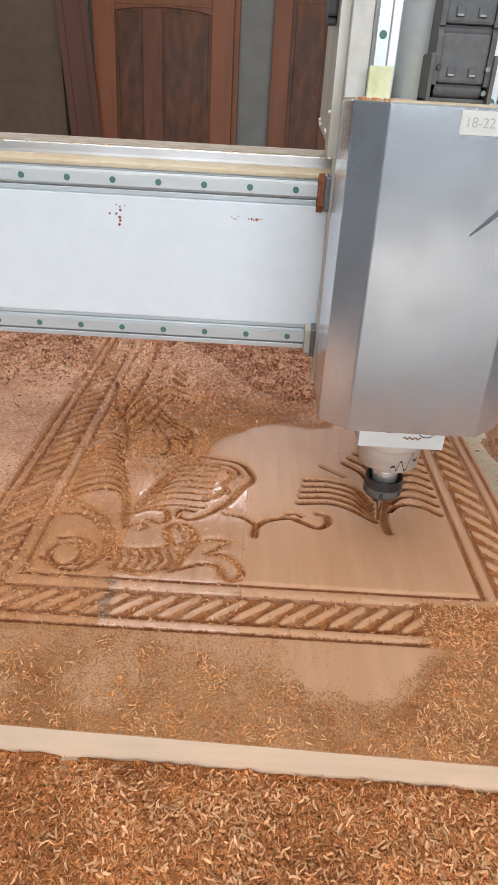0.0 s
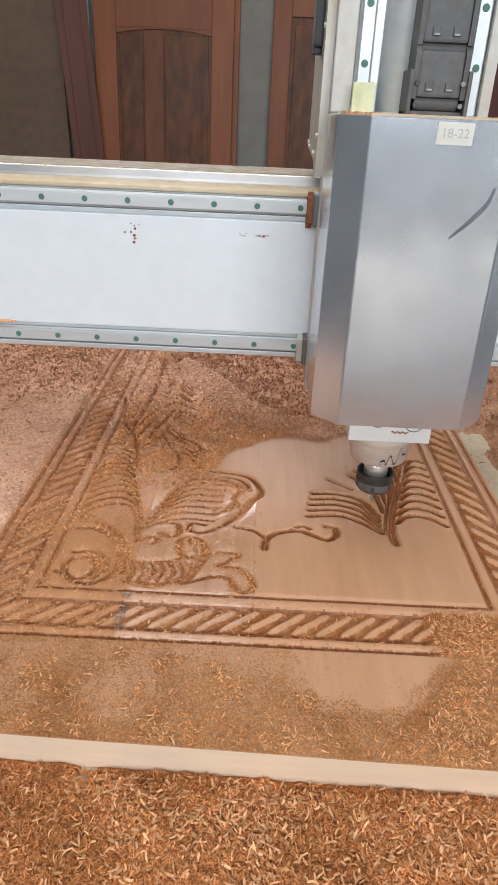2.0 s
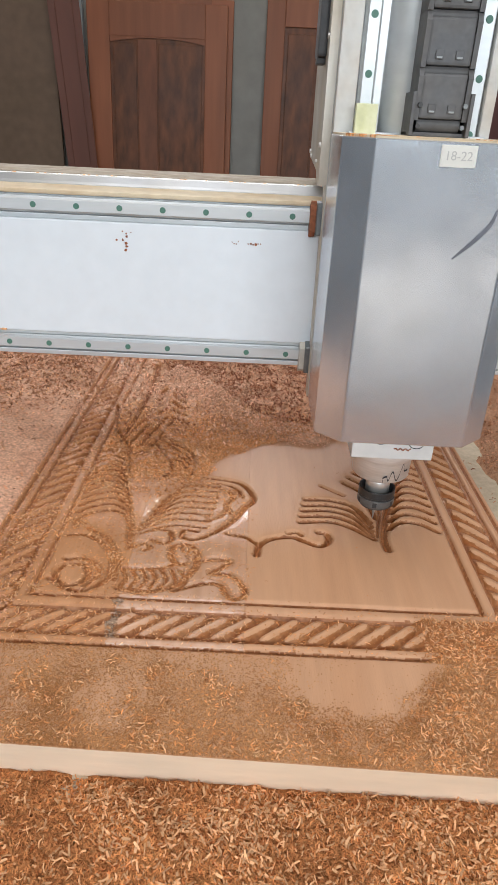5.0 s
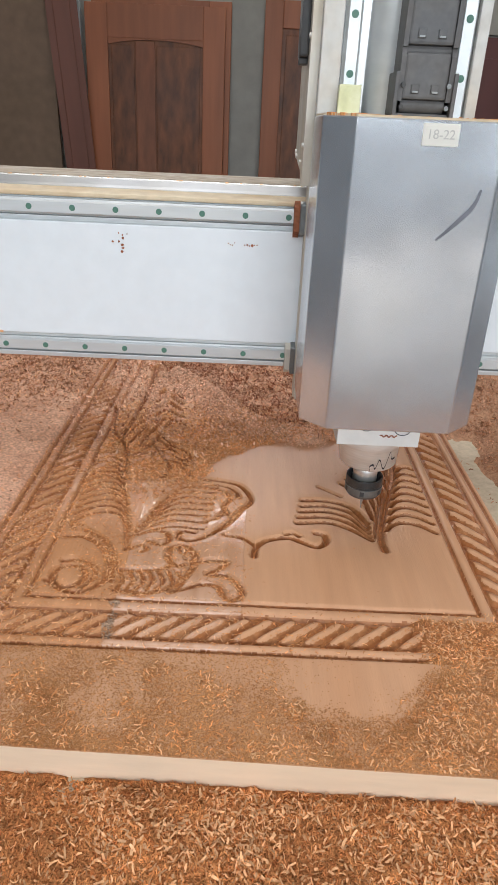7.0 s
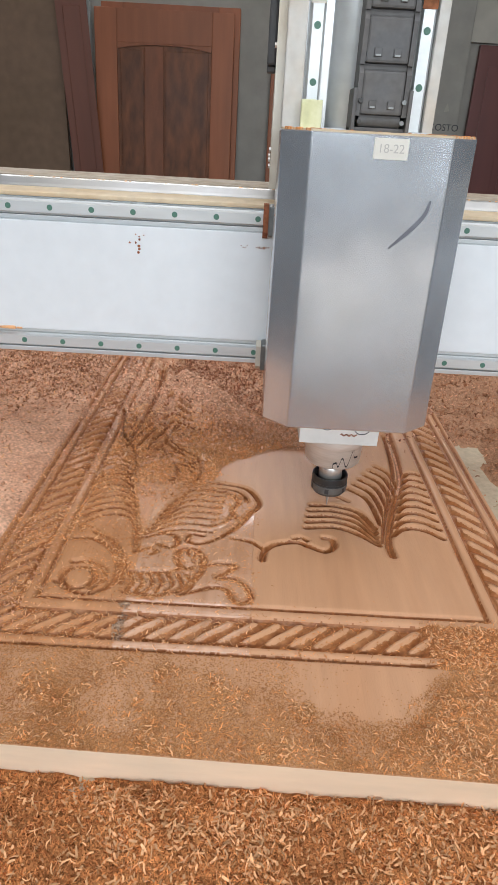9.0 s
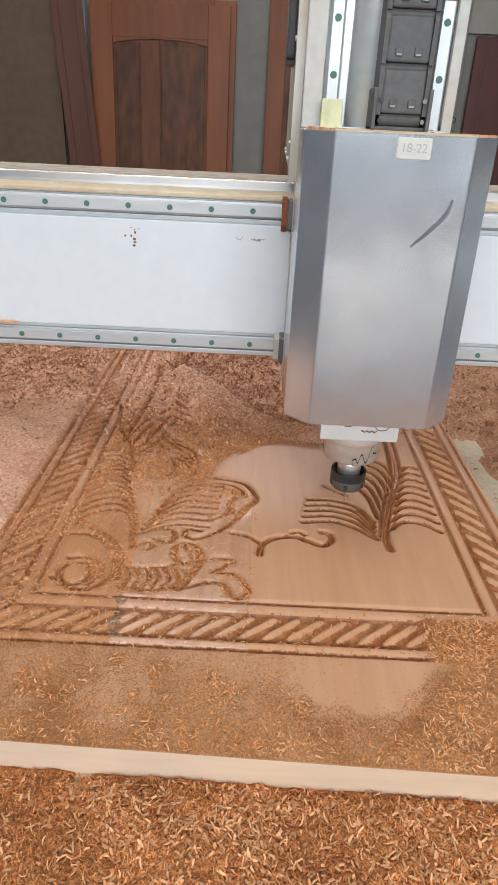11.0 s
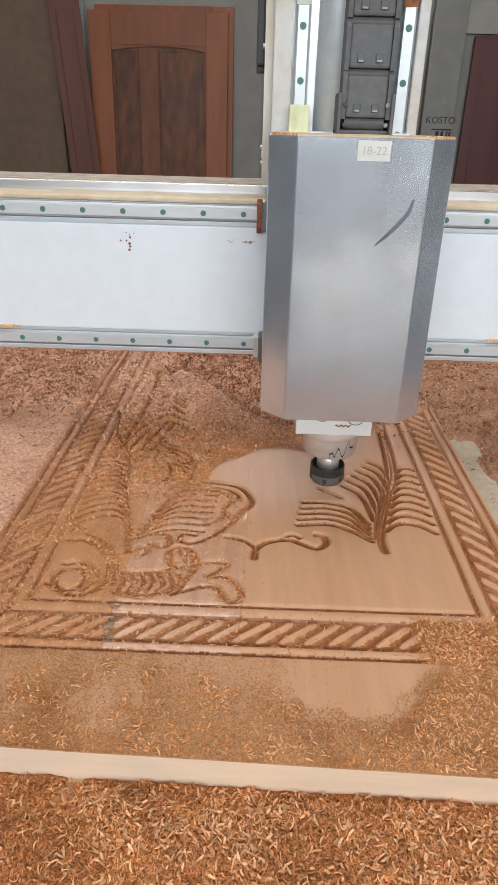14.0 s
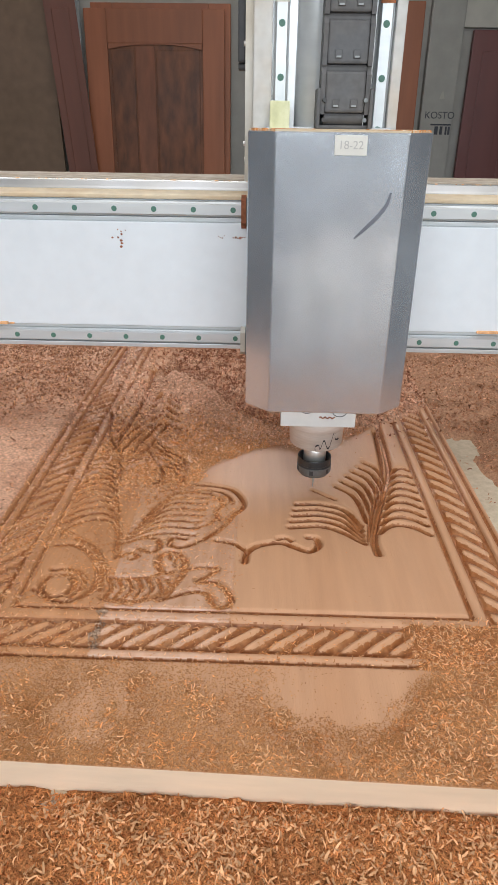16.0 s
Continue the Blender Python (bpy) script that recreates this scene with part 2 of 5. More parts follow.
def prism(bm, outline, lo, hi, axis="z"):
    """A closed outline drawn out between lo and hi along an axis."""
    def at(a, b, c):
        return {"z": (a, b, c), "x": (c, a, b), "y": (a, c, b)}[axis]
    low = [bm.verts.new(at(a, b, lo)) for a, b in outline]
    top = [bm.verts.new(at(a, b, hi)) for a, b in outline]
    k = len(outline)
    for i in range(k):
        bm.faces.new((low[i], low[(i + 1) % k], top[(i + 1) % k], top[i]))
    bm.faces.new(low[::-1])
    bm.faces.new(top)
    bmesh.ops.recalc_face_normals(bm, faces=bm.faces)
    return bm


def lathe(bm, profile, steps=40):
    """A turned body round the z axis from (radius, z) pairs."""
    rings = []
    for r, z in profile:
        rings.append([bm.verts.new((r * math.cos(a), r * math.sin(a), z)) for a in (2 * math.pi * i / steps for i in range(steps))])
    for a, b in zip(rings, rings[1:]):
        for i in range(steps):
            bm.faces.new((a[i], a[(i + 1) % steps], b[(i + 1) % steps], b[i]))
    bm.faces.new(rings[0])
    bm.faces.new(rings[-1])
    bmesh.ops.recalc_face_normals(bm, faces=bm.faces)
    return bm


def disc(bm, x, y, z, r, depth, axis="y", steps=20):
    r_ = bmesh.ops.create_cone(bm, cap_ends=True, segments=steps, radius1=r, radius2=r * 0.92, depth=depth)
    if axis == "y":
        bmesh.ops.rotate(bm, verts=r_["verts"], matrix=Matrix.Rotation(radians(90), 3, "X"))
    if axis == "x":
        bmesh.ops.rotate(bm, verts=r_["verts"], matrix=Matrix.Rotation(radians(-90), 3, "Y"))
    bmesh.ops.translate(bm, vec=(x, y, z), verts=r_["verts"])
    return bm


def ribbon(bm, points, width, depth):
    """A flat stroke, raised by depth towards -y, along points (x, z)."""
    for (x0, z0, w0), (x1, z1, w1) in zip(points, points[1:]):
        d = Vector((x1 - x0, z1 - z0)).normalized()
        nx, nz = -d.y, d.x
        quad = [(x0 + nx * w0 * width, z0 + nz * w0 * width), (x1 + nx * w1 * width, z1 + nz * w1 * width),
                (x1 - nx * w1 * width, z1 - nz * w1 * width), (x0 - nx * w0 * width, z0 - nz * w0 * width)]
        bm.faces.new([bm.verts.new((a, -depth, c)) for a, c in quad])
    return bm


def mesh_of(name, bm, *mats, smooth=False):
    me = bpy.data.meshes.new(name)
    bm.to_mesh(me)
    bm.free()
    for m in mats:
        me.materials.append(m)
    if smooth:
        me.polygons.foreach_set("use_smooth", [True] * len(me.polygons))
    return me


def part(name, bm, material, parent, label="", smooth=False, at=None):
    """Links a bmesh as one mesh object under a thing or a part."""
    ob = new(name, mesh_of(name, bm, material, smooth=smooth))
    ob.parent = parent
    if at is not None:
        ob.matrix_basis = at
    return tagged(ob, label) if label else ob


def thing(name, label, category, at=None, group="", kind=""):
    ob = new(name)
    ob.empty_display_size = 0.05
    if at is not None:
        ob.matrix_basis = at
    return tagged(ob, label, category, group, kind)


def solid(name, bm, material, label, category="", kind="", at=None):
    ob = new(name, mesh_of(name, bm, material))
    if at is not None:
        ob.matrix_basis = at
    return tagged(ob, label, category, "", kind)


def letters(name, text, size, material, parent, at, label=""):
    """Lettering as a flat mesh."""
    cu = bpy.data.curves.new(name, "FONT")
    cu.body, cu.size, cu.align_x, cu.align_y, cu.extrude = text, size, "CENTER", "CENTER", 0.0002
    tmp = bpy.data.objects.new(name, cu)
    scene.collection.objects.link(tmp)
    dg = bpy.context.evaluated_depsgraph_get()
    me = bpy.data.meshes.new_from_object(tmp.evaluated_get(dg))
    bpy.data.objects.remove(tmp)
    bpy.data.curves.remove(cu)
    me.materials.clear()
    me.materials.append(material)
    ob = new(name, me)
    ob.parent = parent
    ob.matrix_basis = at
    return tagged(ob, label) if label else ob


def smooth_step(a, b, x):
    t = np.clip((x - a) / (b - a), 0, 1)
    return t * t * (3 - 2 * t)


RNG = np.random.default_rng(7)
LATTICE = RNG.random((256, 256))


def soft_noise(x, y, size, octaves=3):
    """Smooth value noise, 0 to 1, with features of that size in metres."""
    total, weight, amp = 0.0, 0.0, 1.0
    for k in range(octaves):
        u, v = x / size * 2 ** k + 17.3 * k + 40, y / size * 2 ** k + 9.1 * k + 60
        i, j = np.floor(u).astype(int), np.floor(v).astype(int)
        a, b = u - i, v - j
        a, b = a * a * (3 - 2 * a), b * b * (3 - 2 * b)
        g = lambda p, q: LATTICE[p % 256, q % 256]
        total = total + amp * (g(i, j) * (1 - a) * (1 - b) + g(i + 1, j) * a * (1 - b) + g(i, j + 1) * (1 - a) * b + g(i + 1, j + 1) * a * b)
        weight += amp
        amp *= 0.5
    return total / weight


# ---- the room ----
FLOOR_Z, BACK_Y, CEIL_Z = -0.95, 3.56, 2.25
bm = bmesh.new()
box(bm, -3.2, 3.6, -3.5, BACK_Y, FLOOR_Z - 0.15, FLOOR_Z)
solid("floor", bm, M_FLOOR, "dusty grey concrete workshop floor", kind="structure")
bm = bmesh.new()
box(bm, -60, 60, -60, 60, FLOOR_Z - 0.4, FLOOR_Z - 0.16)
solid("ground", bm, M_GROUND, "dry sunlit yard outside the workshop", kind="structure")
# the high gap is added so the back fill lamp can shine through
bm = bmesh.new()
for x0, x1, z0, z1 in ((-3.4, 3.8, FLOOR_Z - 0.15, 1.55), (-3.4, 3.8, 2.12, CEIL_Z), (-3.4, -2.6, 1.55, 2.12), (2.0, 3.8, 1.55, 2.12)):
    box(bm, x0, x1, BACK_Y, BACK_Y + 0.2, z0, z1)
solid("wall_north", bm, M_PLASTER, "bare grey plastered back wall with an unseen high opening added for the back fill lamp", kind="structure")
# both side walls are out of view, darkened so the cover's chamfers reflect less
bm = bmesh.new()
box(bm, -3.4, -3.2, -3.5, BACK_Y, FLOOR_Z - 0.15, CEIL_Z)
solid("wall_west", bm, M_UNSEEN_DARK, "unseen side wall, kept dark for the cover's reflections", kind="structure")
bm = bmesh.new()
box(bm, 3.6, 3.8, -3.5, BACK_Y, FLOOR_Z - 0.15, CEIL_Z)
solid("wall_east", bm, M_UNSEEN_DARK, "unseen side wall, kept dark for the cover's reflections", kind="structure")
bm = bmesh.new()
box(bm, -3.4, -2.1, -3.7, -3.5, FLOOR_Z - 0.15, CEIL_Z)
box(bm, 2.7, 3.8, -3.7, -3.5, FLOOR_Z - 0.15, CEIL_Z)
box(bm, -2.1, 2.7, -3.7, -3.5, 2.05, CEIL_Z)
solid("wall_south", bm, M_PLASTER, "plastered front wall with a wide open shop front", kind="structure")
# the gap in the ceiling is added for the fill lamp above
bm = bmesh.new()
for x0, x1, y0, y1 in ((-3.4, 3.8, -3.7, -1.3), (-3.4, 3.8, 1.6, BACK_Y + 0.2), (-3.4, -0.9, -1.3, 1.6), (1.5, 3.8, -1.3, 1.6)):
    box(bm, x0, x1, y0, y1, CEIL_Z, CEIL_Z + 0.12)
solid("ceiling", bm, M_CEIL, "plain board ceiling with an unseen opening added for the top fill lamp", kind="structure")

# unseen wall, added to darken what the top of the cover reflects
bm = bmesh.new()
box(bm, -14, 14, -9.4, -9.2, FLOOR_Z - 0.16, 2.6)
solid("yard_reflection_wall", bm, M_UNSEEN_DARK, "unseen dark wall added across the yard for the cover to reflect", kind="structure")
# unseen light blocker, added to shade the yard mirrored in the cover's left
bm = bmesh.new()
box(bm, -2.4, -2.2, -9.2, -3.7, FLOOR_Z - 0.16, 1.85)
solid("yard_shade_wall", bm, M_UNSEEN_DARK, "unseen wall added to shade the left of the yard", kind="structure")

# pillar with writing, and the paler wall field above the maroon sheet
bm = bmesh.new()
box(bm, 0.88, 1.06, BACK_Y - 0.06, BACK_Y, FLOOR_Z, CEIL_Z, 0.008)
pillar = solid("wall_pillar", bm, M_PLASTER, "grey plaster pillar with charcoal writing", kind="structure")
letters("writing", "KOSTO", 0.050, M_INK, pillar, pose(0.985, BACK_Y - 0.0615, 0.575, 90, 0, 0), "charcoal lettering on the plaster")
bm = bmesh.new()
for k, (x0, x1) in enumerate(((0.94, 1.055), (0.965, 0.985), (0.995, 1.01), (1.025, 1.035), (1.040, 1.052))):
    z0, z1 = (0.525, 0.533) if k == 0 else (0.478, 0.520)
    box(bm, x0, x1, BACK_Y - 0.0625, BACK_Y - 0.0605, z0, z1)
part("scribble", bm, M_INK, pillar, "unreadable charcoal strokes")
bm = bmesh.new()
prism(bm, [(0.972, 0.655), (1.0, 0.66), (0.988, 0.70), (0.98, 0.685)], BACK_Y - 0.0622, BACK_Y - 0.0600, "y")
part("chipped_spot", bm, M_LIGHT_PLASTER, pillar, "pale chipped spot in the plaster")
bm = bmesh.new()
box(bm, 1.06, 2.6, BACK_Y - 0.03, BACK_Y, 1.0, CEIL_Z, 0.004)
solid("wall_patch", bm, M_LIGHT_PLASTER, "paler plaster field on the back wall", kind="structure")


def panel_door(width, height, stile, top_rail, label, arched=True):
    """A hardwood door leaf: frame of stiles and rails, with sunk panels."""
    d = thing("door_leaf", label, "door")
    for x in (0, width - stile):
        bm = bmesh.new()
        box(bm, x, x + stile, 0, 0.04, 0, height, 0.004)
        part("stile", bm, M_DOOR, d)
    panel_lo, panel_hi = 0.92, height - top_rail
    for z0, z1 in ((height - top_rail, height), (0.80, 0.92), (0, 0.22)):
        bm = bmesh.new()
        box(bm, stile, width - stile, 0.001, 0.039, z0, z1, 0.003)
        part("rail", bm, M_DOOR, d)
    half = (width - 2 * stile) / 2
    bm = bmesh.new()
    # three boards stand side by side in the upper opening
    box(bm, stile, width - stile, 0.016, 0.03, panel_lo, panel_hi)
    part("upper_panel", bm, M_DOOR_DARK, d, "dark figured sunk panel")
    for k, (a, b) in enumerate(((0.03, 0.27), (0.285, 0.49), (0.505, 0.97))):
        bm = bmesh.new()
        box(bm, stile + a * 2 * half, stile + b * 2 * half, 0.009, 0.018, panel_lo + 0.03, panel_hi - (0.03 if k != 1 or not arched else 0.01), 0.004)
        part("panel_board", bm, M_DOOR_DARK if k != 1 else M_DOOR_MID, d)
    bm = bmesh.new()
    box(bm, stile, width - stile, 0.014, 0.03, 0.22, 0.80)
    part("lower_panel", bm, M_DOOR_DARK, d)
    if arched:
        bm = bmesh.new()
        arc = [(stile + 0.002, panel_hi), (stile + 0.002, panel_hi - 0.030)]
        arc += [(stile + half + half * u, panel_hi - 0.006 - 0.024 * abs(u) ** 2.2) for u in np.linspace(-0.92, 0.92, 14)]
        arc += [(width - stile - 0.002, panel_hi - 0.030), (width - stile - 0.002, panel_hi)]
        prism(bm, arc, 0.004, 0.016, "y")
        part("arched_rail", bm, M_DOOR, d)
    return d


LEAN = 4.0
door_a = panel_door(0.76, 2.02, 0.12, 0.16, "red-brown hardwood door leaf with figured panels, leaning on the wall")
door_a.matrix_basis = pose(-0.985, 3.36, FLOOR_Z, -LEAN + 0.4, 0, 0)
door_b = panel_door(0.76, 2.05, 0.12, 0.16, "plain red-brown door leaf stacked behind another")
door_b.matrix_basis = pose(-0.955, 3.415, FLOOR_Z, -LEAN + 0.8, 0, 0)
door_c = panel_door(0.86, 2.07, 0.10, 0.13, "orange-brown hardwood door leaf with dark panels, against the wall", arched=False)
door_c.matrix_basis = pose(-0.015, 3.40, FLOOR_Z, -LEAN + 0.6, 0, 0)

# a maroon door leaf turned nearly edge-on, leaning sideways
lean = thing("leaning_door", "maroon door leaf leaning sideways against the wall", "door")
bm = bmesh.new()
prism(bm, [(-0.02, 0), (0.14, 0), (0.14, 2.075), (-0.02, 2.115)], -0.02, 0.02, "y")
part("leaf", bm, M_LEAN, lean)
bm = bmesh.new()
box(bm, 0.015, 0.105, -0.028, -0.018, 0.2, 2.0, 0.004)
part("raised_panel", bm, M_LEAN, lean)
lean.matrix_basis = pose(-0.995, 3.30, FLOOR_Z, -3, -3.6, 12)
bm = bmesh.new()
box(bm, -1.9, 0, -0.012, 0.012, 0, 2.6, 0.003)
solid("dark_sheet", bm, M_DARK_BOARD, "large dark olive-brown board standing against the wall", "board", at=pose(-1.12, 3.38, FLOOR_Z, -2.5, -1.2, 3))
# grey post beside the stacked doors
bm = bmesh.new()
box(bm, -1.045, -1.005, 3.47, 3.51, FLOOR_Z, CEIL_Z, 0.004)
solid("metal_post", bm, M_FRAME, "slim grey metal post by the back wall", "post")
# maroon sheet
sheet = thing("maroon_door", "dark maroon painted door leaf with a plain face", "door")
bm = bmesh.new()
box(bm, 0, 0.95, 0, 0.035, 0, 1.94, 0.004)
part("leaf", bm, M_MAROON, sheet)
for k in range(5):
    bm = bmesh.new()
    box(bm, 0.06 + 0.17 * k, 0.19 + 0.17 * k, -0.006, 0.002, 0.1, 1.84, 0.003)
    part("slat", bm, M_MAROON, sheet)
sheet.matrix_basis = pose(1.10, 3.44, FLOOR_Z, -2.0, 0.5, 0)

# ---- machine bed ----
BED_Z = -0.037
bed = thing("router_bed", "grey steel router bed with a board top", "machine bed")
bm = bmesh.new()
box(bm, -0.80, 0.92, -0.455, 1.95, BED_Z - 0.03, BED_Z, 0.003)
part("spoil_board", bm, M_MDF, bed, "dusty pale board top")
bm = bmesh.new()
box(bm, -0.78, 0.90, -0.445, 1.93, BED_Z - 0.16, BED_Z - 0.03, 0.004)
part("bed_frame", bm, M_FRAME, bed)
for x in (-0.74, 0.76):
    for y in (-0.43, 1.78):
        bm = bmesh.new()
        box(bm, x, x + 0.10, y, y + 0.10, FLOOR_Z, BED_Z - 0.16, 0.004)
        part("leg", bm, M_FRAME, bed)

# ---- the carved board ----
XL, XR, YB = -0.262, 0.284, -0.006           # inner edges of the rope border
BX0, BX1, BY0, BY1 = -0.352, 0.373, -0.226, 1.75


def curve(points, step=0.0025):
    """A smooth line through the points (Catmull-Rom)."""
    p = [np.array(q, float) for q in points]
    p = [2 * p[0] - p[1]] + p + [2 * p[-1] - p[-2]]
    out = []
    for a, b, c, d in zip(p, p[1:], p[2:], p[3:]):
        k = max(2, int(np.linalg.norm(c - b) / step))
        for t in np.linspace(0, 1, k, endpoint=False):
            out.append(0.5 * (2 * b + (c - a) * t + (2 * a - 5 * b + 4 * c - d) * t * t + (3 * b - a - 3 * c + d) * t ** 3))
    out.append(p[-2])
    return np.array(out)


STROKES = []


def stroke(points, width=0.0026, depth=0.0045, lip=0.0):
    STROKES.append((curve(points), width, depth, lip))


def lerp_strokes(first, last, count, width=0.0026, depth=0.0045, lip=0.0):
    """A family of strokes that passes from one line to another."""
    for k in range(count):
        u = k / (count - 1)
        stroke([(a[0] + (b[0] - a[0]) * u, a[1] + (b[1] - a[1]) * u) for a, b in zip(first, last)], width, depth, lip)


# palm: spine and feathers
stroke([(0.193, 0.117), (0.192, 0.152), (0.206, 0.213), (0.226, 0.282), (0.245, 0.350), (0.252, 0.426), (0.254, 0.511), (0.255, 0.607)], 0.004, 0.006)
stroke([(0.184, 0.150), (0.197, 0.213), (0.216, 0.285), (0.233, 0.350), (0.240, 0.426), (0.243, 0.511)], 0.003, 0.005)
lerp_strokes([(0.203, 0.170), (0.216, 0.185), (0.236, 0.191), (0.257, 0.184), (0.275, 0.168)], [(0.250, 0.350), (0.256, 0.361), (0.265, 0.366), (0.274, 0.365), (0.281, 0.360)], 9, 0.0034, 0.0062)
lerp_strokes([(0.074, 0.177), (0.118, 0.182), (0.149, 0.168), (0.178, 0.142)], [(0.086, 0.241), (0.122, 0.243), (0.158, 0.227), (0.178, 0.186)], 5, 0.0034, 0.0062)
stroke([(0.112, 0.284), (0.127, 0.272), (0.146, 0.256)], 0.0024, 0.004)
lerp_strokes([(0.150, 0.299), (0.178, 0.265), (0.188, 0.196)], [(0.206, 0.384), (0.226, 0.361), (0.234, 0.318)], 6, 0.003, 0.0055)
# line with a curl
stroke([(0.010, 0.091), (0.013, 0.113), (0.029, 0.130), (0.058, 0.138), (0.077, 0.129), (0.097, 0.119), (0.111, 0.131), (0.110, 0.149), (0.099, 0.152)], 0.0034, 0.006)
stroke([(0.055, 0.147), (0.066, 0.150), (0.074, 0.143)], 0.003, 0.004)
# leaf with lobes and its lower scrolls
stroke([(-0.082, 0.295), (-0.045, 0.290), (-0.016, 0.279), (0.000, 0.253), (0.003, 0.228), (-0.011, 0.205), (-0.029, 0.167), (-0.055, 0.136), (-0.078, 0.121), (-0.096, 0.127), (-0.092, 0.143), (-0.076, 0.141)], 0.003, 0.0055)
stroke([(-0.070, 0.266), (-0.043, 0.259), (-0.028, 0.234), (-0.037, 0.213), (-0.031, 0.190)])
stroke([(-0.075, 0.280), (-0.045, 0.276), (-0.022, 0.262), (-0.014, 0.238)])
stroke([(-0.031, 0.138), (-0.007, 0.132), (0.011, 0.117)], 0.003, 0.005)
stroke([(-0.060, 0.172), (-0.046, 0.180), (-0.036, 0.196)])
lerp_strokes([(-0.135, 0.215), (-0.102, 0.266), (-0.052, 0.269)], [(-0.162, 0.126), (-0.114, 0.153), (-0.063, 0.151)], 8, 0.0028, 0.005)
stroke([(-0.162, 0.127), (-0.136, 0.140), (-0.115, 0.138), (-0.109, 0.119), (-0.119, 0.108), (-0.134, 0.115)], 0.003, 0.005)
stroke([(-0.163, 0.092), (-0.147, 0.106), (-0.136, 0.097), (-0.142, 0.091)], 0.003, 0.005)
# ribbed crescent
stroke([(-0.161, 0.010), (-0.129, 0.006), (-0.095, 0.019), (-0.074, 0.050), (-0.069, 0.082), (-0.080, 0.105), (-0.100, 0.106), (-0.106, 0.086), (-0.097, 0.067), (-0.085, 0.064)], 0.0034, 0.0055)
stroke([(-0.170, 0.049), (-0.137, 0.050), (-0.108, 0.056), (-0.099, 0.065)], 0.003, 0.005)
for k in range(7):
    x = -0.163 + 0.0125 * k
    stroke([(x, 0.047 + 0.0006 * k), (x + 0.008, 0.030), (x + 0.002, 0.012 + 0.001 * k)], 0.0024, 0.005)
for k in range(4):
    a = radians(-20 + 38 * k)
    stroke([(-0.088 + 0.008 * math.cos(a), 0.080 + 0.010 * math.sin(a)), (-0.086 + 0.018 * math.cos(a + 0.3), 0.081 + 0.022 * math.sin(a + 0.3))], 0.002, 0.004)
stroke([(-0.068, 0.070), (-0.046, 0.077), (-0.027, 0.074), (-0.037, 0.059), (-0.049, 0.047), (-0.026, 0.046), (-0.010, 0.031), (-0.004, 0.010), (-0.016, 0.000), (-0.027, 0.008), (-0.035, 0.024), (-0.053, 0.027), (-0.074, 0.019), (-0.094, 0.009)], 0.003, 0.0055)
# ring and moons
stroke([(-0.225 + 0.021 * math.cos(a), 0.033 + 0.021 * math.sin(a)) for a in np.linspace(0, 2 * math.pi, 15)], 0.003, 0.006)
stroke([(-0.252, 0.117), (-0.227, 0.119), (-0.198, 0.098), (-0.180, 0.067), (-0.177, 0.033), (-0.193, 0.009), (-0.220, 0.003), (-0.251, 0.023)], 0.0032, 0.0055)
stroke([(-0.240, 0.063), (-0.222, 0.066), (-0.201, 0.056), (-0.192, 0.035), (-0.204, 0.012)], 0.003, 0.005)
stroke([(-0.229, 0.136), (-0.195, 0.110), (-0.172, 0.063), (-0.171, 0.026)], 0.003, 0.005)
stroke([(-0.246, 0.136), (-0.250, 0.150), (-0.238, 0.148)], 0.003, 0.005)
# rib fans further up the field
lerp_strokes([(-0.251, 0.156), (-0.233, 0.176), (-0.207, 0.185), (-0.184, 0.173), (-0.170, 0.148)], [(-0.264, 0.345), (-0.254, 0.355), (-0.241, 0.359), (-0.228, 0.354), (-0.217, 0.342)], 11, 0.003, 0.0055)
stroke([(-0.170, 0.148), (-0.166, 0.110), (-0.160, 0.095)], 0.003, 0.005)
lerp_strokes([(-0.200, 0.335), (-0.159, 0.367), (-0.100, 0.333)], [(-0.197, 0.425), (-0.170, 0.440), (-0.128, 0.418)], 5, 0.003, 0.005)
lerp_strokes([(-0.240, 0.40), (-0.222, 0.47), (-0.200, 0.53)], [(-0.18, 0.40), (-0.165, 0.47), (-0.150, 0.53)], 4, 0.003, 0.005)
# half-buried scrolls at the back of the field
lerp_strokes([(-0.204, 0.369), (-0.178, 0.377), (-0.133, 0.354), (-0.108, 0.324)], [(-0.197, 0.452), (-0.173, 0.465), (-0.149, 0.426), (-0.106, 0.381)], 4, 0.003, 0.006)
stroke([(-0.174, 0.411), (-0.153, 0.372), (-0.134, 0.323), (-0.142, 0.293)], 0.0032, 0.006)
stroke([(-0.105, 0.375), (-0.095, 0.337), (-0.100, 0.301)], 0.0032, 0.006)
stroke([(-0.274, 0.576), (-0.254, 0.463), (-0.232, 0.421), (-0.213, 0.368), (-0.199, 0.284)], 0.0034, 0.006)
lerp_strokes([(-0.190, 0.50), (-0.165, 0.53), (-0.130, 0.50)], [(-0.200, 0.64), (-0.180, 0.68), (-0.150, 0.64)], 5, 0.004, 0.006)
stroke([(-0.235, 0.45), (-0.225, 0.56), (-0.222, 0.70), (-0.228, 0.82)], 0.004, 0.006)


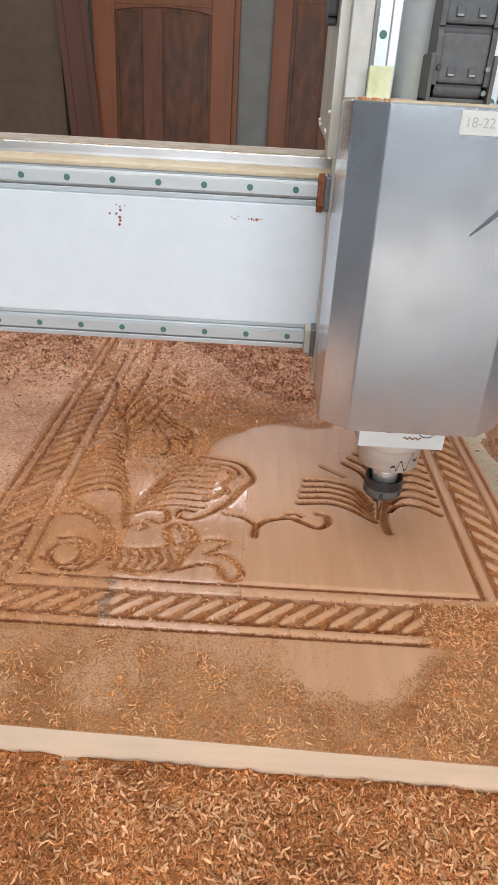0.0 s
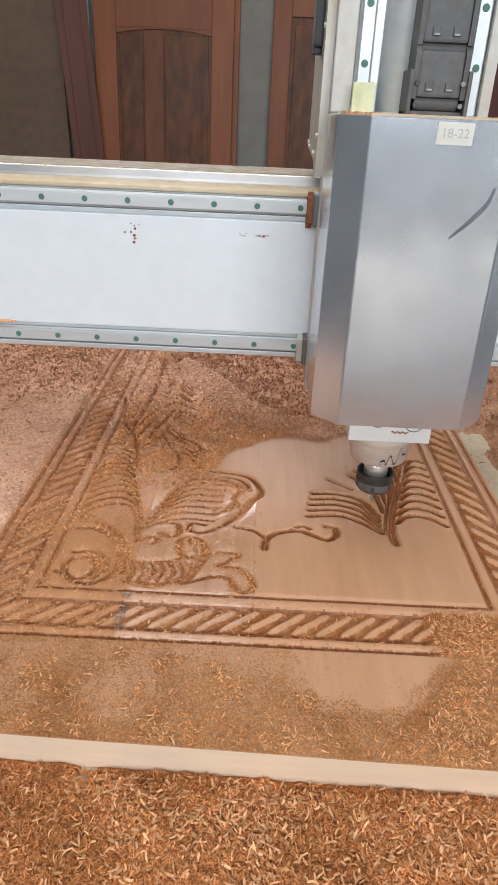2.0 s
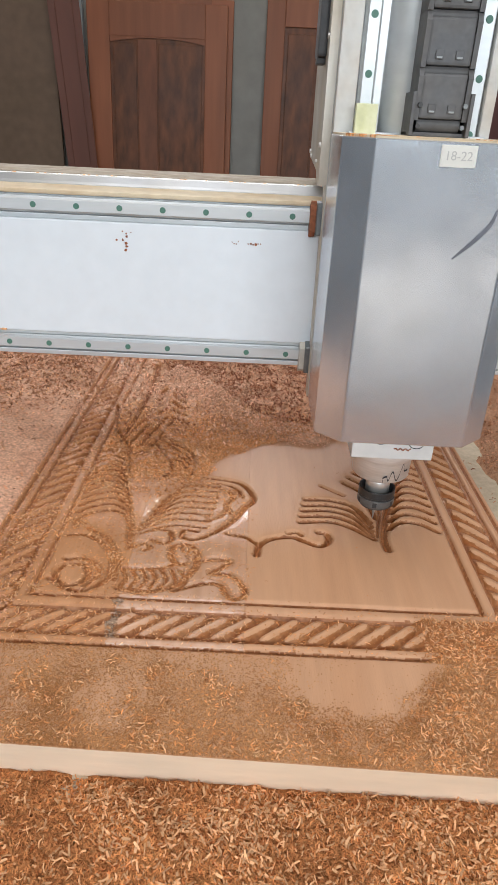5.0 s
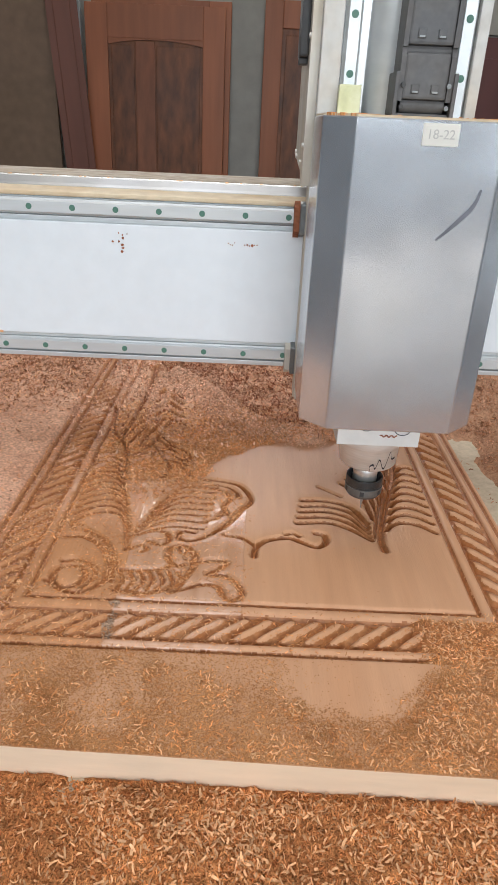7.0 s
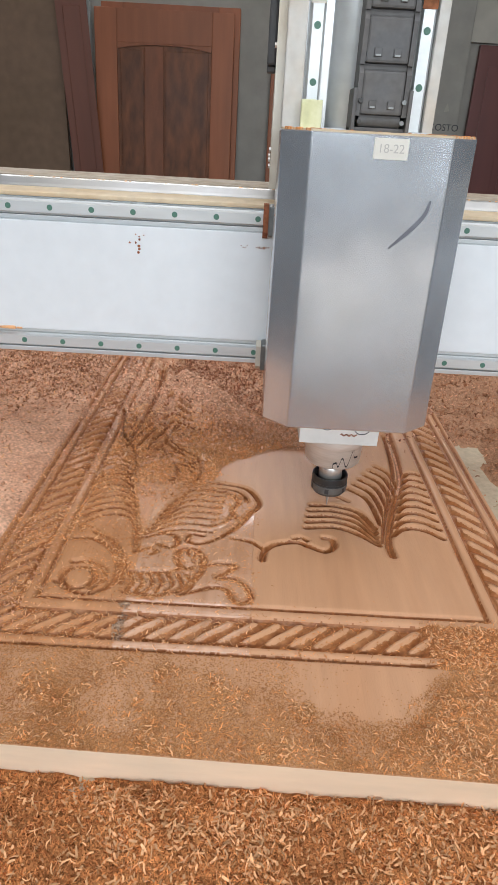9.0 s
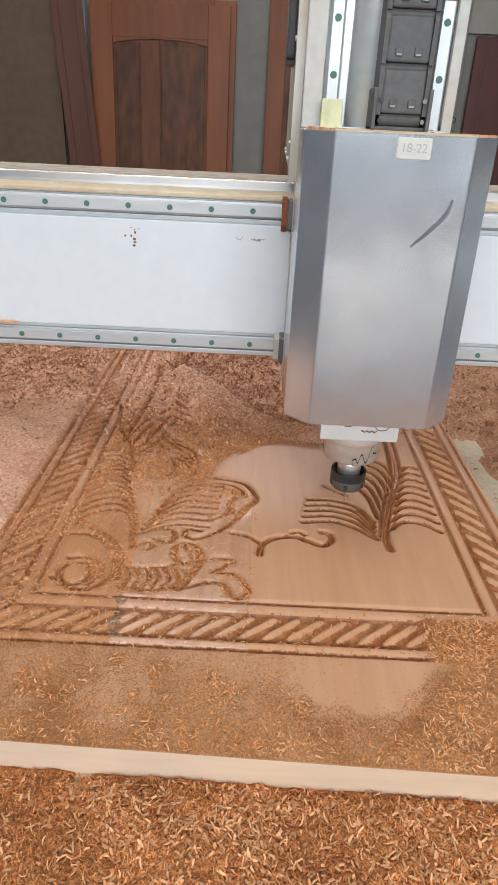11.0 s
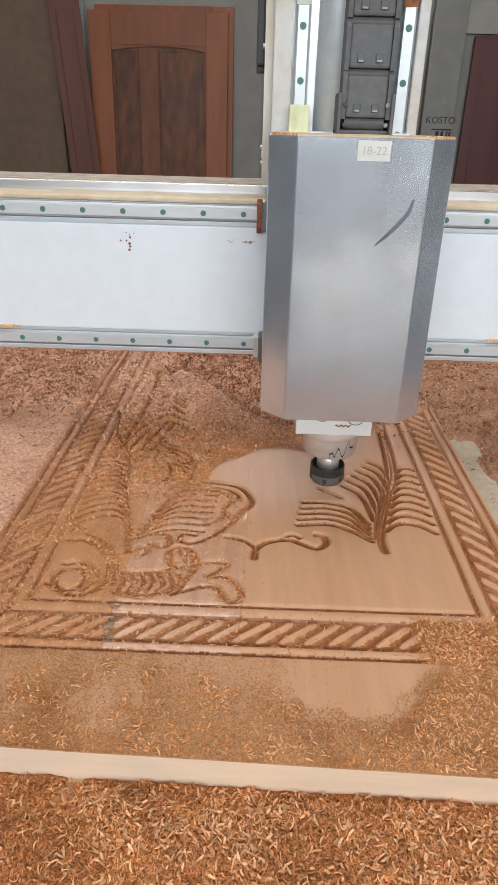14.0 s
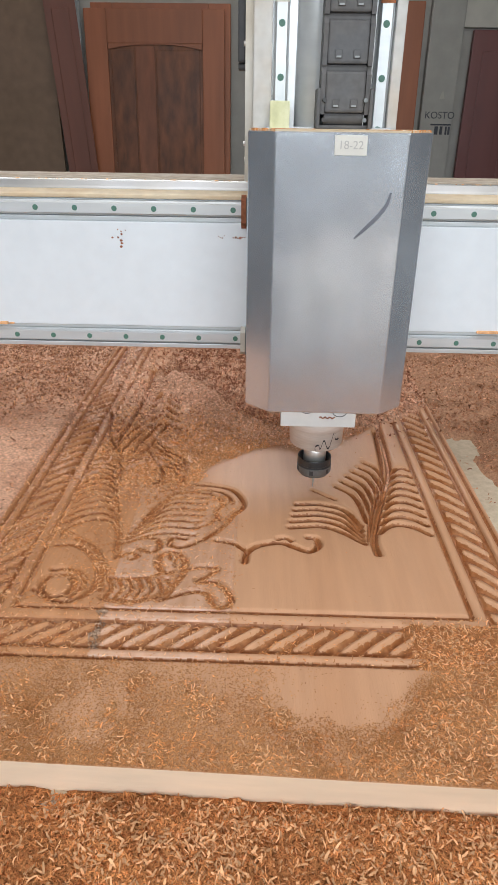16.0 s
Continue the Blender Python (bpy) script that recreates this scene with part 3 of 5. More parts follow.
def rope(v, s, lean_, pitch, depth):
    """Depth of the border at v outward from its inner edge and s along it."""
    z = np.zeros_like(v)
    for c, w, d in ((0.0025, 0.0030, 0.0075), (0.0225, 0.0026, 0.0085), (0.0665, 0.0026, 0.0085), (0.0830, 0.0030, 0.0075)):
        z -= d * np.exp(-((v - c) / w) ** 2)
    for c, half in ((0.0125, 0.009), (0.0745, 0.007)):
        u = np.clip(np.abs(v - c) / half, 0, 1)
        z -= np.where(u < 1, 0.0022 * u ** 2, 0)
    mid = (v - 0.0445) / 0.0205
    inside = np.abs(mid) < 1
    ph = s / pitch + lean_ * (mid + 0.25 * np.sin(mid * 2.2))
    p = ph - np.floor(ph)
    lobe = np.sin(np.pi * p ** 0.66)
    z += np.where(inside, -0.0004 - depth * (1 - lobe) ** 0.85 - 0.0034 * np.abs(mid) ** 3, 0)
    return z


def board_height(X, Y):
    """The relief of the board's top."""
    Z, L = np.zeros_like(X), np.zeros_like(X)
    v_left, v_right, v_front = XL - X, X - XR, YB - Y
    v = np.maximum(np.maximum(v_left, v_right), v_front)
    on = (v > -0.006) & (v < 0.092)
    front = (v_front >= v_left) & (v_front >= v_right)
    left = (~front) & (v_left >= v_right)
    right = (~front) & ~left
    Z += np.where(on & front, rope(v, X, 0.62, 0.0275, 0.0088), 0)
    Z += np.where(on & left, rope(v, Y, 0.55, 0.0285, 0.0088), 0)
    Z += np.where(on & right, rope(v, Y, 0.50, 0.0330, 0.0078), 0)
    for line, width, depth, lip in STROKES:
        pad = 4 * width
        x0, y0 = line.min(0) - pad
        x1, y1 = line.max(0) + pad
        pick = (X > x0) & (X < x1) & (Y > y0) & (Y < y1)
        if not pick.any():
            continue
        px, py = X[pick], Y[pick]
        best = np.full(px.shape, 9.0)
        for a, b in line:
            np.minimum(best, (px - a) ** 2 + (py - b) ** 2, out=best)
        Z[pick] = np.minimum(Z[pick], -1.75 * depth * np.exp(-(best / (1.02 * width) ** 2) ** 0.9) - 0.45 * depth * np.exp(-best / (2.5 * width) ** 2))
        near = np.sqrt(best)
        L[pick] = np.maximum(L[pick], np.exp(-((near - 2.1 * width) / (0.85 * width)) ** 2))
    Z += np.where(on, 0, 0.0008 * L * smooth_step(-0.004, -0.0005, Z))
    Z += (soft_noise(X, Y, 0.05) - 0.5) * 0.0006
    return Z


def heap_cover(X, Y):
    """How thickly shavings lie on the board, 0 to 1."""
    n1, n2 = soft_noise(X, Y, 0.07), soft_noise(X + 3, Y + 1, 0.02)
    edge = clean_edge(X) + (n1 - 0.5) * 0.03
    clean = smooth_step(-0.080, -0.055, X - 0.07 * smooth_step(0.29, 0.23, Y) - 1.2 * np.maximum(Y - 0.35, 0) + (n2 - 0.5) * 0.03) * smooth_step(0.008, -0.012, Y - edge) * smooth_step(-0.03, 0.0, Y)
    back = smooth_step(0.24, 0.48, Y)
    field = 0.22 + 0.36 * smooth_step(0.42, 0.70, n1) + 0.24 * smooth_step(0.10, 0.32, Y)
    c = np.maximum(field, back * (0.50 + 0.45 * smooth_step(-0.22, -0.05, X)))
    c = np.where(Y < YB, 0.16 + 0.25 * smooth_step(0.45, 0.75, n1), c)
    clump = soft_noise(X + 3, Y + 3, 0.022, 2)
    front = 0.05 + 0.26 * smooth_step(0.46, 0.72, clump) + 0.16 * smooth_step(0.45, 0.65, n1) + 0.22 * smooth_step(-0.19, -0.222, Y)
    # a swept patch with straight sides on the plain front
    slant = (Y + 0.097) / 0.068
    swept = smooth_step(-0.012, 0.012, X - 0.035 - 0.02 * (n2 - 0.5) + 0.03 * slant) * smooth_step(0.010, -0.006, X - 0.208 - 0.062 * slant) * smooth_step(-0.185, -0.150, Y + (n2 - 0.5) * 0.02)
    front = np.maximum(front, 0.75 * smooth_step(0.0, 0.03, X - 0.212 - 0.062 * slant)) * (1 - 0.97 * swept)
    c = np.where(Y < -0.092, front, c)
    corner = smooth_step(0.185, 0.215, X + (n1 - 0.5) * 0.03) * smooth_step(0.010, -0.012, Y + (n2 - 0.5) * 0.02) * (Y > -0.094)
    c = np.maximum(c, corner * 0.95)
    c = c * (1 - 0.97 * clean)
    side = smooth_step(0.285, 0.295, X) * smooth_step(0.62, 0.42, Y) * smooth_step(0.0, 0.02, Y)
    c = c * (1 - 0.9 * side)
    return np.clip(c, 0, 1)


def clean_edge(X):
    """Back edge of the blown-clean field."""
    return 0.33 + 0.10 * smooth_step(-0.075, -0.01, X) + 0.16 * X * smooth_step(0.0, 0.1, X) + 0.7 * np.maximum(X - 0.16, 0)


RIDGE = ((-0.165, 0.75), (-0.136, 0.705), (-0.07, 0.60), (-0.015, 0.505), (0.05, 0.468), (0.11, 0.462), (0.19, 0.53), (0.24, 0.64))


def ridge(X, Y):
    """A long low ridge of pale shavings that bends round the clean field."""
    best = np.full(np.shape(X), 9.0)
    for (ax, ay), (bx, by) in zip(RIDGE, RIDGE[1:]):
        t = np.clip(((X - ax) * (bx - ax) + (Y - ay) * (by - ay)) / ((bx - ax) ** 2 + (by - ay) ** 2), 0, 1)
        best = np.minimum(best, (X - ax - t * (bx - ax)) ** 2 + (Y - ay - t * (by - ay)) ** 2)
    return np.exp(-best / (0.020 + 0.014 * soft_noise(X, Y, 0.05)) ** 2)


def behind(X, Y):
    """1 behind the ridge, where coarse dark chips lie; 0 before it."""
    line = np.interp(X, [p[0] for p in RIDGE], [p[1] for p in RIDGE])
    return smooth_step(0.02, 0.05, Y - line) * smooth_step(-0.24, -0.16, X + 0.06 * (soft_noise(X, Y, 0.06) - 0.5))


def drift(X, Y):
    """Height of the loose shavings over the board's plane."""
    c = heap_cover(X, Y)
    lump = soft_noise(X, Y, 0.012, 2)
    bank = ridge(X, Y)
    follow = smooth_step(0.24, 0.34, Y) * smooth_step(-0.02, -0.12, X) * smooth_step(1.35, 0.90, Y)
    big = soft_noise(X + 7, Y, 0.022, 2)
    far = smooth_step(0.40, 0.60, Y)
    rough = behind(X, Y)
    level = -0.0105 + 0.0109 * c ** 1.1 + (0.004 + 0.006 * far) * (lump - 0.45) * c + 0.010 * far * (1 - 0.7 * follow) * (big - 0.5) + 0.020 * bank * (0.6 + 0.8 * lump)
    level = level + rough * (1 - bank) * (0.016 * (big - 0.45) - 0.002)
    return level + follow * ((1.5 - 0.3 * smooth_step(-0.255, -0.235, X)) * board_height(X, Y) + 0.0030)


def askew(X, Y):
    """The board's front edge is not quite square to its sides."""
    return Y - 0.0265 * X * smooth_step(-0.10, -0.20, Y)


def grid_mesh(name, xs, ys, Z, skirt=None):
    """A height field on a grid, closed with a skirt down to a level if that is given."""
    nx, ny = len(xs), len(ys)
    X, Y = np.meshgrid(xs, ys, indexing="ij")
    if skirt is not None or name == "sawdust":
        Y = askew(X, Y)
    co = np.stack([X, Y, Z], -1).reshape(-1, 3)
    i, j = np.meshgrid(np.arange(nx - 1), np.arange(ny - 1), indexing="ij")
    a = (i * ny + j).ravel()
    quads = np.stack([a, a + ny, a + ny + 1, a + 1], 1)
    top = len(quads)
    if skirt is not None:
        rim = np.concatenate([np.arange(nx) * ny, (nx - 1) * ny + np.arange(1, ny), (np.arange(nx - 2, -1, -1)) * ny + ny - 1, np.arange(ny - 2, 0, -1)])
        base = len(co)
        low = co[rim].copy()
        low[:, 2] = skirt
        rim_top = co[rim].copy()
        co = np.concatenate([co, rim_top, low])
        k = len(rim)
        r = np.arange(k)
        n = (r + 1) % k
        quads = np.concatenate([quads, np.stack([base + r, base + k + r, base + k + n, base + n], 1)])
    me = bpy.data.meshes.new(name)
    me.vertices.add(len(co))
    me.vertices.foreach_set("co", co.astype(np.float32).ravel())
    me.loops.add(len(quads) * 4)
    me.loops.foreach_set("vertex_index", quads.astype(np.int32).ravel())
    me.polygons.add(len(quads))
    me.polygons.foreach_set("loop_start", np.arange(0, len(quads) * 4, 4, dtype=np.int32))
    mi = np.zeros(len(quads), np.int32)
    mi[top:] = 1
    sm = np.ones(len(quads), bool)
    sm[top:] = False
    me.polygons.foreach_set("material_index", mi)
    me.polygons.foreach_set("use_smooth", sm)
    me.update(calc_edges=True)
    return me


def stretch_steps(fine_to, step, end, growth=1.03):
    ys, y, s = [BY0], BY0, step
    while y < end:
        if y > fine_to:
            s *= growth
        y = min(y + s, end)
        ys.append(y)
    return np.array(ys)


board = thing("carved_door_board", "half-carved tan wooden door board with rope border and scrollwork", "wooden board")
rows_y = stretch_steps(0.46, 0.0011, BY1, 1.03)
for k, (x0, x1) in enumerate(((BX0, -0.1575), (-0.1575, -0.0030), (-0.0030, BX1))):
    xs = np.linspace(x0, x1, int((x1 - x0) / 0.0011))
    X, Y = np.meshgrid(xs, rows_y, indexing="ij")
    Z = board_height(X, Y)
    Z[0] -= 0.0004
    Z[-1] -= 0.0004
    me = grid_mesh("plank", xs, rows_y, Z, BED_Z)
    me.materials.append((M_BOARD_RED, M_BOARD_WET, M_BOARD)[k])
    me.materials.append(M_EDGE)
    me.materials.append(M_CUT_SHADE)
    me.materials.append(M_BOARD)
    # faces cut below the dusty surface show fresh wood, darkened to paint groove shade
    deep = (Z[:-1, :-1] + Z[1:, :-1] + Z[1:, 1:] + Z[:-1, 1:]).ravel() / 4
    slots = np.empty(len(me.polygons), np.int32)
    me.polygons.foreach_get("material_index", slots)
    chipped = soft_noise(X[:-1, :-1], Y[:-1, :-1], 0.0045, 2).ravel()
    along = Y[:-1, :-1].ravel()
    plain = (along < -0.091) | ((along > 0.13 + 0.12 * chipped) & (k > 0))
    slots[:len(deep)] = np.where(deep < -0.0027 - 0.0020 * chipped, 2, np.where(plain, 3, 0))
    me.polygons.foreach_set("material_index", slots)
    ob = new("plank", me)
    ob.parent = board

# ---- shavings ----
xs = np.linspace(BX0 + 0.002, BX1 - 0.002, 290)
ys = stretch_steps(0.8, 0.0026, 1.6, 1.02)[1:]
cut = int(np.searchsorted(ys, 0.30))
for band, stuff, words in ((ys[:cut + 1], M_DUST_FRESH, "fresh orange-brown sawdust in the carved grooves"), (ys[cut:], M_DUST, "tan sawdust lying over the far board")):
    X, Y = np.meshgrid(xs, band, indexing="ij")
    me = grid_mesh("sawdust", xs, band, drift(X, Y))
    me.materials.append(stuff)
    tagged(new("sawdust_on_board", me), words, "sawdust", kind="stuff")


def bed_level(X, Y):
    """Height of the shavings that lie on the bed round the board."""
    n1, n2 = soft_noise(X + 5, Y, 0.05), soft_noise(X, Y + 5, 0.012, 2)
    z = BED_Z + 0.0035 + 0.007 * n1 + 0.007 * n2
    z = z + (0.0300 + 0.006 * smooth_step(-0.354, -0.38, X) - 0.02 * smooth_step(-0.3530, -0.3490, X)) * (X < -0.3) * smooth_step(-0.2, 0.2, Y)
    z = z - 0.020 * smooth_step(0.36, 0.38, X) * smooth_step(0.455, 0.425, X + (n1 - 0.5) * 0.06) * smooth_step(0.02, 0.10, Y) * smooth_step(0.62, 0.50, Y)
    z = z + 0.012 * smooth_step(0.44, 0.50, X)
    z = z + (0.016 * (n2 - 0.5) + 0.012 * (soft_noise(X + 2, Y, 0.03, 2) - 0.5)) * smooth_step(0.5, 0.7, Y) * (X > 0.38)
    return z - 0.0085 * smooth_step(-0.265, -0.232, Y) * smooth_step(-0.195, -0.210, Y)


def bed_sheet(name, x0, x1, y0, y1, step, label):
    xs, ys = np.linspace(x0, x1, int((x1 - x0) / step)), np.linspace(y0, y1, int((y1 - y0) / step))
    X, Y = np.meshgrid(xs, ys, indexing="ij")
    me = grid_mesh(name, xs, ys, bed_level(X, Y))
    me.materials.append(M_DUST)
    return tagged(new(name, me), label, "sawdust", kind="stuff")


FRONT = bed_sheet("sawdust_on_bed", -0.70, 0.80, -0.452, -0.212, 0.004, "deep red-brown sawdust on the bed before the board")
FRONT.data.materials[0] = M_DUST_FRESH
bed_sheet("sawdust_on_bed", -0.78, BX0 + 0.0035, -0.2275, 1.7, 0.005, "sawdust banked up beside the board")
SIDE = bed_sheet("sawdust_on_bed", BX1 + 0.0003, 0.88, -0.2275, 1.7, 0.006, "brown sawdust on the bed beside the board")
SIDE.data.materials[0] = M_DUST_BROWN


def shavings(name, x, y, z, length, width, material, label, tilt=0.5, segments=3):
    """Many small curled shavings in one mesh."""
    n = len(x)
    if name.endswith("on_board"):
        y = askew(x, y)
    yaw = RNG.random(n) * 2 * np.pi
    pitch = RNG.normal(0, tilt, n)
    roll = RNG.normal(0, tilt, n)
    L = length * (0.5 + RNG.random(n) ** 1.5 * 1.1)
    W = width * (0.5 + RNG.random(n))
    curl = RNG.normal(0, 0.8, n)
    side = RNG.normal(0, 0.42, n)
    cols = []
    for k in range(segments + 1):
        u = k / segments - 0.5
        along = L * u * np.cos(curl * u * 0.8)
        up = L * (np.cos(curl * u) - np.cos(curl * 0.5)) * 0.5
        off = L * side * u * u
        w = W * (1 - 1.2 * u * u)
        for s in (-0.5, 0.5):
            cols.append((along, off + s * w, up + 0.12 * w * s))
    P = np.array(cols)                       # points, xyz, shaving
    cy, sy, cp, sp, cr, sr = np.cos(yaw), np.sin(yaw), np.cos(pitch), np.sin(pitch), np.cos(roll), np.sin(roll)
    a, b, c = P[:, 0], P[:, 1], P[:, 2]
    b, c = b * cr - c * sr, b * sr + c * cr
    a, c = a * cp + c * sp, -a * sp + c * cp
    a, b = a * cy - b * sy, a * sy + b * cy
    lift = np.abs(np.sin(pitch)) * L * 0.25
    co = np.stack([a + x, b + y, c + z + lift], -1).transpose(1, 0, 2)   # shaving, point, xyz
    m = 2 * (segments + 1)
    faces = np.array([(2 * k, 2 * k + 2, 2 * k + 3, 2 * k + 1) for k in range(segments)])
    quads = (np.arange(n)[:, None, None] * m + faces[None]).reshape(-1, 4)
    me = bpy.data.meshes.new(name)
    me.vertices.add(n * m)
    me.vertices.foreach_set("co", co.astype(np.float32).ravel())
    me.loops.add(len(quads) * 4)
    me.loops.foreach_set("vertex_index", quads.astype(np.int32).ravel())
    me.polygons.add(len(quads))
    me.polygons.foreach_set("loop_start", np.arange(0, len(quads) * 4, 4, dtype=np.int32))
    me.polygons.foreach_set("use_smooth", np.ones(len(quads), bool))
    me.update(calc_edges=True)
    me.materials.append(material)
    return tagged(new(name, me), label, "wood shavings", kind="stuff")


def scatter(count, x0, x1, y0, y1, keep):
    x, y = x0 + RNG.random(count) * (x1 - x0), y0 + RNG.random(count) * (y1 - y0)
    ok = RNG.random(count) < keep(x, y)
    return x[ok], y[ok]


def on_board(x, y):
    return np.maximum(board_height(x, y), drift(x, y)) + 0.0004


def in_cuts(x, y):
    """More in and round the carved lines than on the flats between them."""
    cut = np.zeros_like(x)
    for dx, dy in ((0, 0), (0.003, 0), (-0.003, 0), (0, 0.003), (0, -0.003)):
        cut = np.maximum(cut, smooth_step(-0.001, -0.0045, board_height(x + dx, y + dy)))
    flat = (x < 0.30) & (y > -0.088) & (y < np.where(x < -0.003, 0.285, 0.40))
    return np.where(flat, 0.16 + 0.84 * cut, 1.0)


def thick(x, y):
    c = heap_cover(x, y)
    bare = np.where((x < -0.25) & (y > 0.2) & (y < 1.0), 0.25 + 0.25 * smooth_step(0.4, 0.6, y), np.where((y > 0.30) & (y < 0.62) & (x < -0.1), 0.55, 1.0))
    return bare * c ** 1.3 * np.where(c > 0.85, 1.0, in_cuts(x, y))


# before the board
x, y = scatter(118000, -0.40, 0.50, -0.43, -0.216, lambda a, b: np.where(b < BY0 - 0.0265 * a - 0.003, 1.0, 0.0))
shavings("shavings_on_bed", x, y, bed_level(x, y) + 0.0006, 0.0052, 0.0012, M_CHIP, "curled orange-brown wood shavings before the board", 0.55, 2)
x, y = scatter(18000, -0.40, 0.50, -0.43, -0.231, lambda a, b: np.clip(0.25 + 0.6 * smooth_step(0.5, 0.7, soft_noise(a, b, 0.06)) + 0.5 * smooth_step(0.02, 0.25, a), 0, 1))
shavings("shavings_on_bed", x, y, bed_level(x, y) + 0.0022, 0.0072, 0.0017, M_CHIP_PALE, "pale curled wood shavings before the board", 0.6)
# on the board
x, y = scatter(150000, BX0, BX1, BY0 + 0.002, 0.52, thick)
shavings("shavings_on_board", x, y, on_board(x, y), 0.0040, 0.0009, M_CHIP, "small orange-brown shavings on the carved board", 0.22)
x, y = scatter(26000, BX0, BX1, BY0 + 0.002, 0.52, lambda a, b: thick(a, b) * smooth_step(0.35, 0.65, soft_noise(a, b + 2, 0.05)))
shavings("shavings_on_board", x, y, on_board(x, y) + 0.0005, 0.0052, 0.0010, M_CHIP_PALE, "pale shavings on the carved board", 0.3)
x, y = scatter(42000, BX0, BX1, 0.44, 1.35, thick)
shavings("shavings_on_board", x, y, on_board(x, y) + 0.0004, 0.0066, 0.0024, M_CHIP_FAR, "shavings heaped over the far part of the board", 0.6, 2)
x, y = scatter(6000, BX0, BX1, 0.36, 1.2, lambda a, b: thick(a, b) * (1 - 0.8 * behind(a, b)))
shavings("shavings_on_board", x, y, on_board(x, y) + 0.0008, 0.0072, 0.0026, M_CHIP_BANK, "pale shavings heaped over the far part of the board", 0.6, 2)

def film(x, y):
    f = soft_noise(x + 1, y + 4, 0.035)
    return np.clip(heap_cover(x, y) * np.where(y < -0.09, 1.6, 1.2) + 0.14 * (y < -0.09) * (heap_cover(x, y) > 0.03), 0, 1) * (0.5 + 0.5 * smooth_step(0.38, 0.62, f)) * in_cuts(x, y)


x, y = scatter(270000, BX0, BX1, BY0 + 0.001, -0.088, film)
shavings("fine_dust_on_board", x, y, on_board(x, y) - 0.0002, 0.0016, 0.0010, M_FINE, "fine brown dust sprinkled on the plain front of the board", 0.15, 1)
x, y = scatter(55000, BX0, 0.0, -0.088, 0.42, film)
shavings("fine_dust_on_board", x, y, on_board(x, y) - 0.0002, 0.0017, 0.0009, M_CHIP, "fine orange dust sprinkled over the scrollwork", 0.2, 1)
x, y = scatter(150000, -0.25, 0.27, 0.42, 0.90, lambda a, b: 0.9 * ridge(a, b) ** 1.3)
shavings("shavings_on_board", x, y, on_board(x, y) + 0.0006, 0.0042, 0.0014, M_CHIP_BANK, "long low ridge of pale shavings", 0.35, 2)
x, y = scatter(5000, 0.17, BX1, BY0 + 0.003, 0.01, lambda a, b: np.where(heap_cover(a, b) > 0.6, 0.5, 0.0))
shavings("shavings_on_board", x, y, on_board(x, y) + 0.0008, 0.0054, 0.0011, M_CHIP_PALE, "larger pale shavings heaped on the board's corner", 0.5)
x, y = scatter(50000, -0.262, 0.16, 0.20, 0.60, lambda a, b: smooth_step(0.12, 0.45, heap_cover(a, b)) * smooth_step(0.19, 0.33, b - 0.45 * np.maximum(a + 0.07, 0)) * smooth_step(0.60, 0.45, b) * (0.35 + 0.65 * smooth_step(0.4, 0.6, soft_noise(a, b, 0.03))))
shavings("shavings_on_board", x, y, on_board(x, y), 0.0050, 0.0014, M_CHIP, "orange-brown shavings over the half-buried scrolls", 0.4, 2)
x, y = scatter(9000, -0.262, 0.16, 0.20, 0.60, lambda a, b: smooth_step(0.12, 0.45, heap_cover(a, b)) * smooth_step(0.19, 0.33, b - 0.45 * np.maximum(a + 0.07, 0)))
shavings("shavings_on_board", x, y, on_board(x, y) + 0.0005, 0.0052, 0.0016, M_CHIP_PALE, "pale shavings over the half-buried scrolls", 0.4, 2)
x, y = scatter(3600, BX0, -0.258, -0.08, 0.80, lambda a, b: 0.35 + 0.65 * smooth_step(-0.26, -0.30, a))
shavings("shavings_on_board", x, y, on_board(x, y) + 0.0004, 0.0050, 0.0014, M_CHIP_FAR, "pinkish shavings along the rope border", 0.35, 2)
x, y = scatter(30000, -0.26, BX1, 0.48, 1.35, lambda a, b: (0.15 + 0.85 * smooth_step(0.44, 0.60, soft_noise(a + 2, b, 0.016, 2))) * (1 - ridge(a, b)) * (0.1 + 0.9 * behind(a, b)))
shavings("shavings_on_board", x, y, on_board(x, y) + 0.0010, 0.0060, 0.0026, M_RUST, "dark red-brown crumbs among the far shavings", 0.6, 2)
x, y = scatter(11000, BX0, 0.22, BY0 + 0.004, -0.10, lambda a, b: smooth_step(0.60, 0.72, soft_noise(a + 3, b + 3, 0.010, 2)) * smooth_step(0.15, 0.3, heap_cover(a, b)))
shavings("shavings_on_board", x, y, on_board(x, y) + 0.0005, 0.0052, 0.0011, M_CHIP, "small clumps of shavings on the plain front of the board", 0.35, 2)
x, y = scatter(15000, BX0, 0.0, -0.09, 0.42, lambda a, b: 0.55 * in_cuts(a, b) ** 2 * smooth_step(0.05, 0.25, heap_cover(a, b)))
shavings("shavings_on_board", x, y, on_board(x, y) + 0.0007, 0.0046, 0.0010, M_CHIP_PALE, "golden shavings caught in the carved grooves", 0.4, 2)
x, y = scatter(4200, BX0, 0.25, BY0 + 0.004, -0.10, lambda a, b: smooth_step(0.54, 0.68, soft_noise(a + 3, b + 3, 0.022, 2)) * smooth_step(0.08, 0.2, heap_cover(a, b)))
shavings("shavings_on_board", x, y, on_board(x, y) + 0.0008, 0.0052, 0.0010, M_CHIP_PALE, "golden shavings in clumps on the plain front of the board", 0.45, 2)
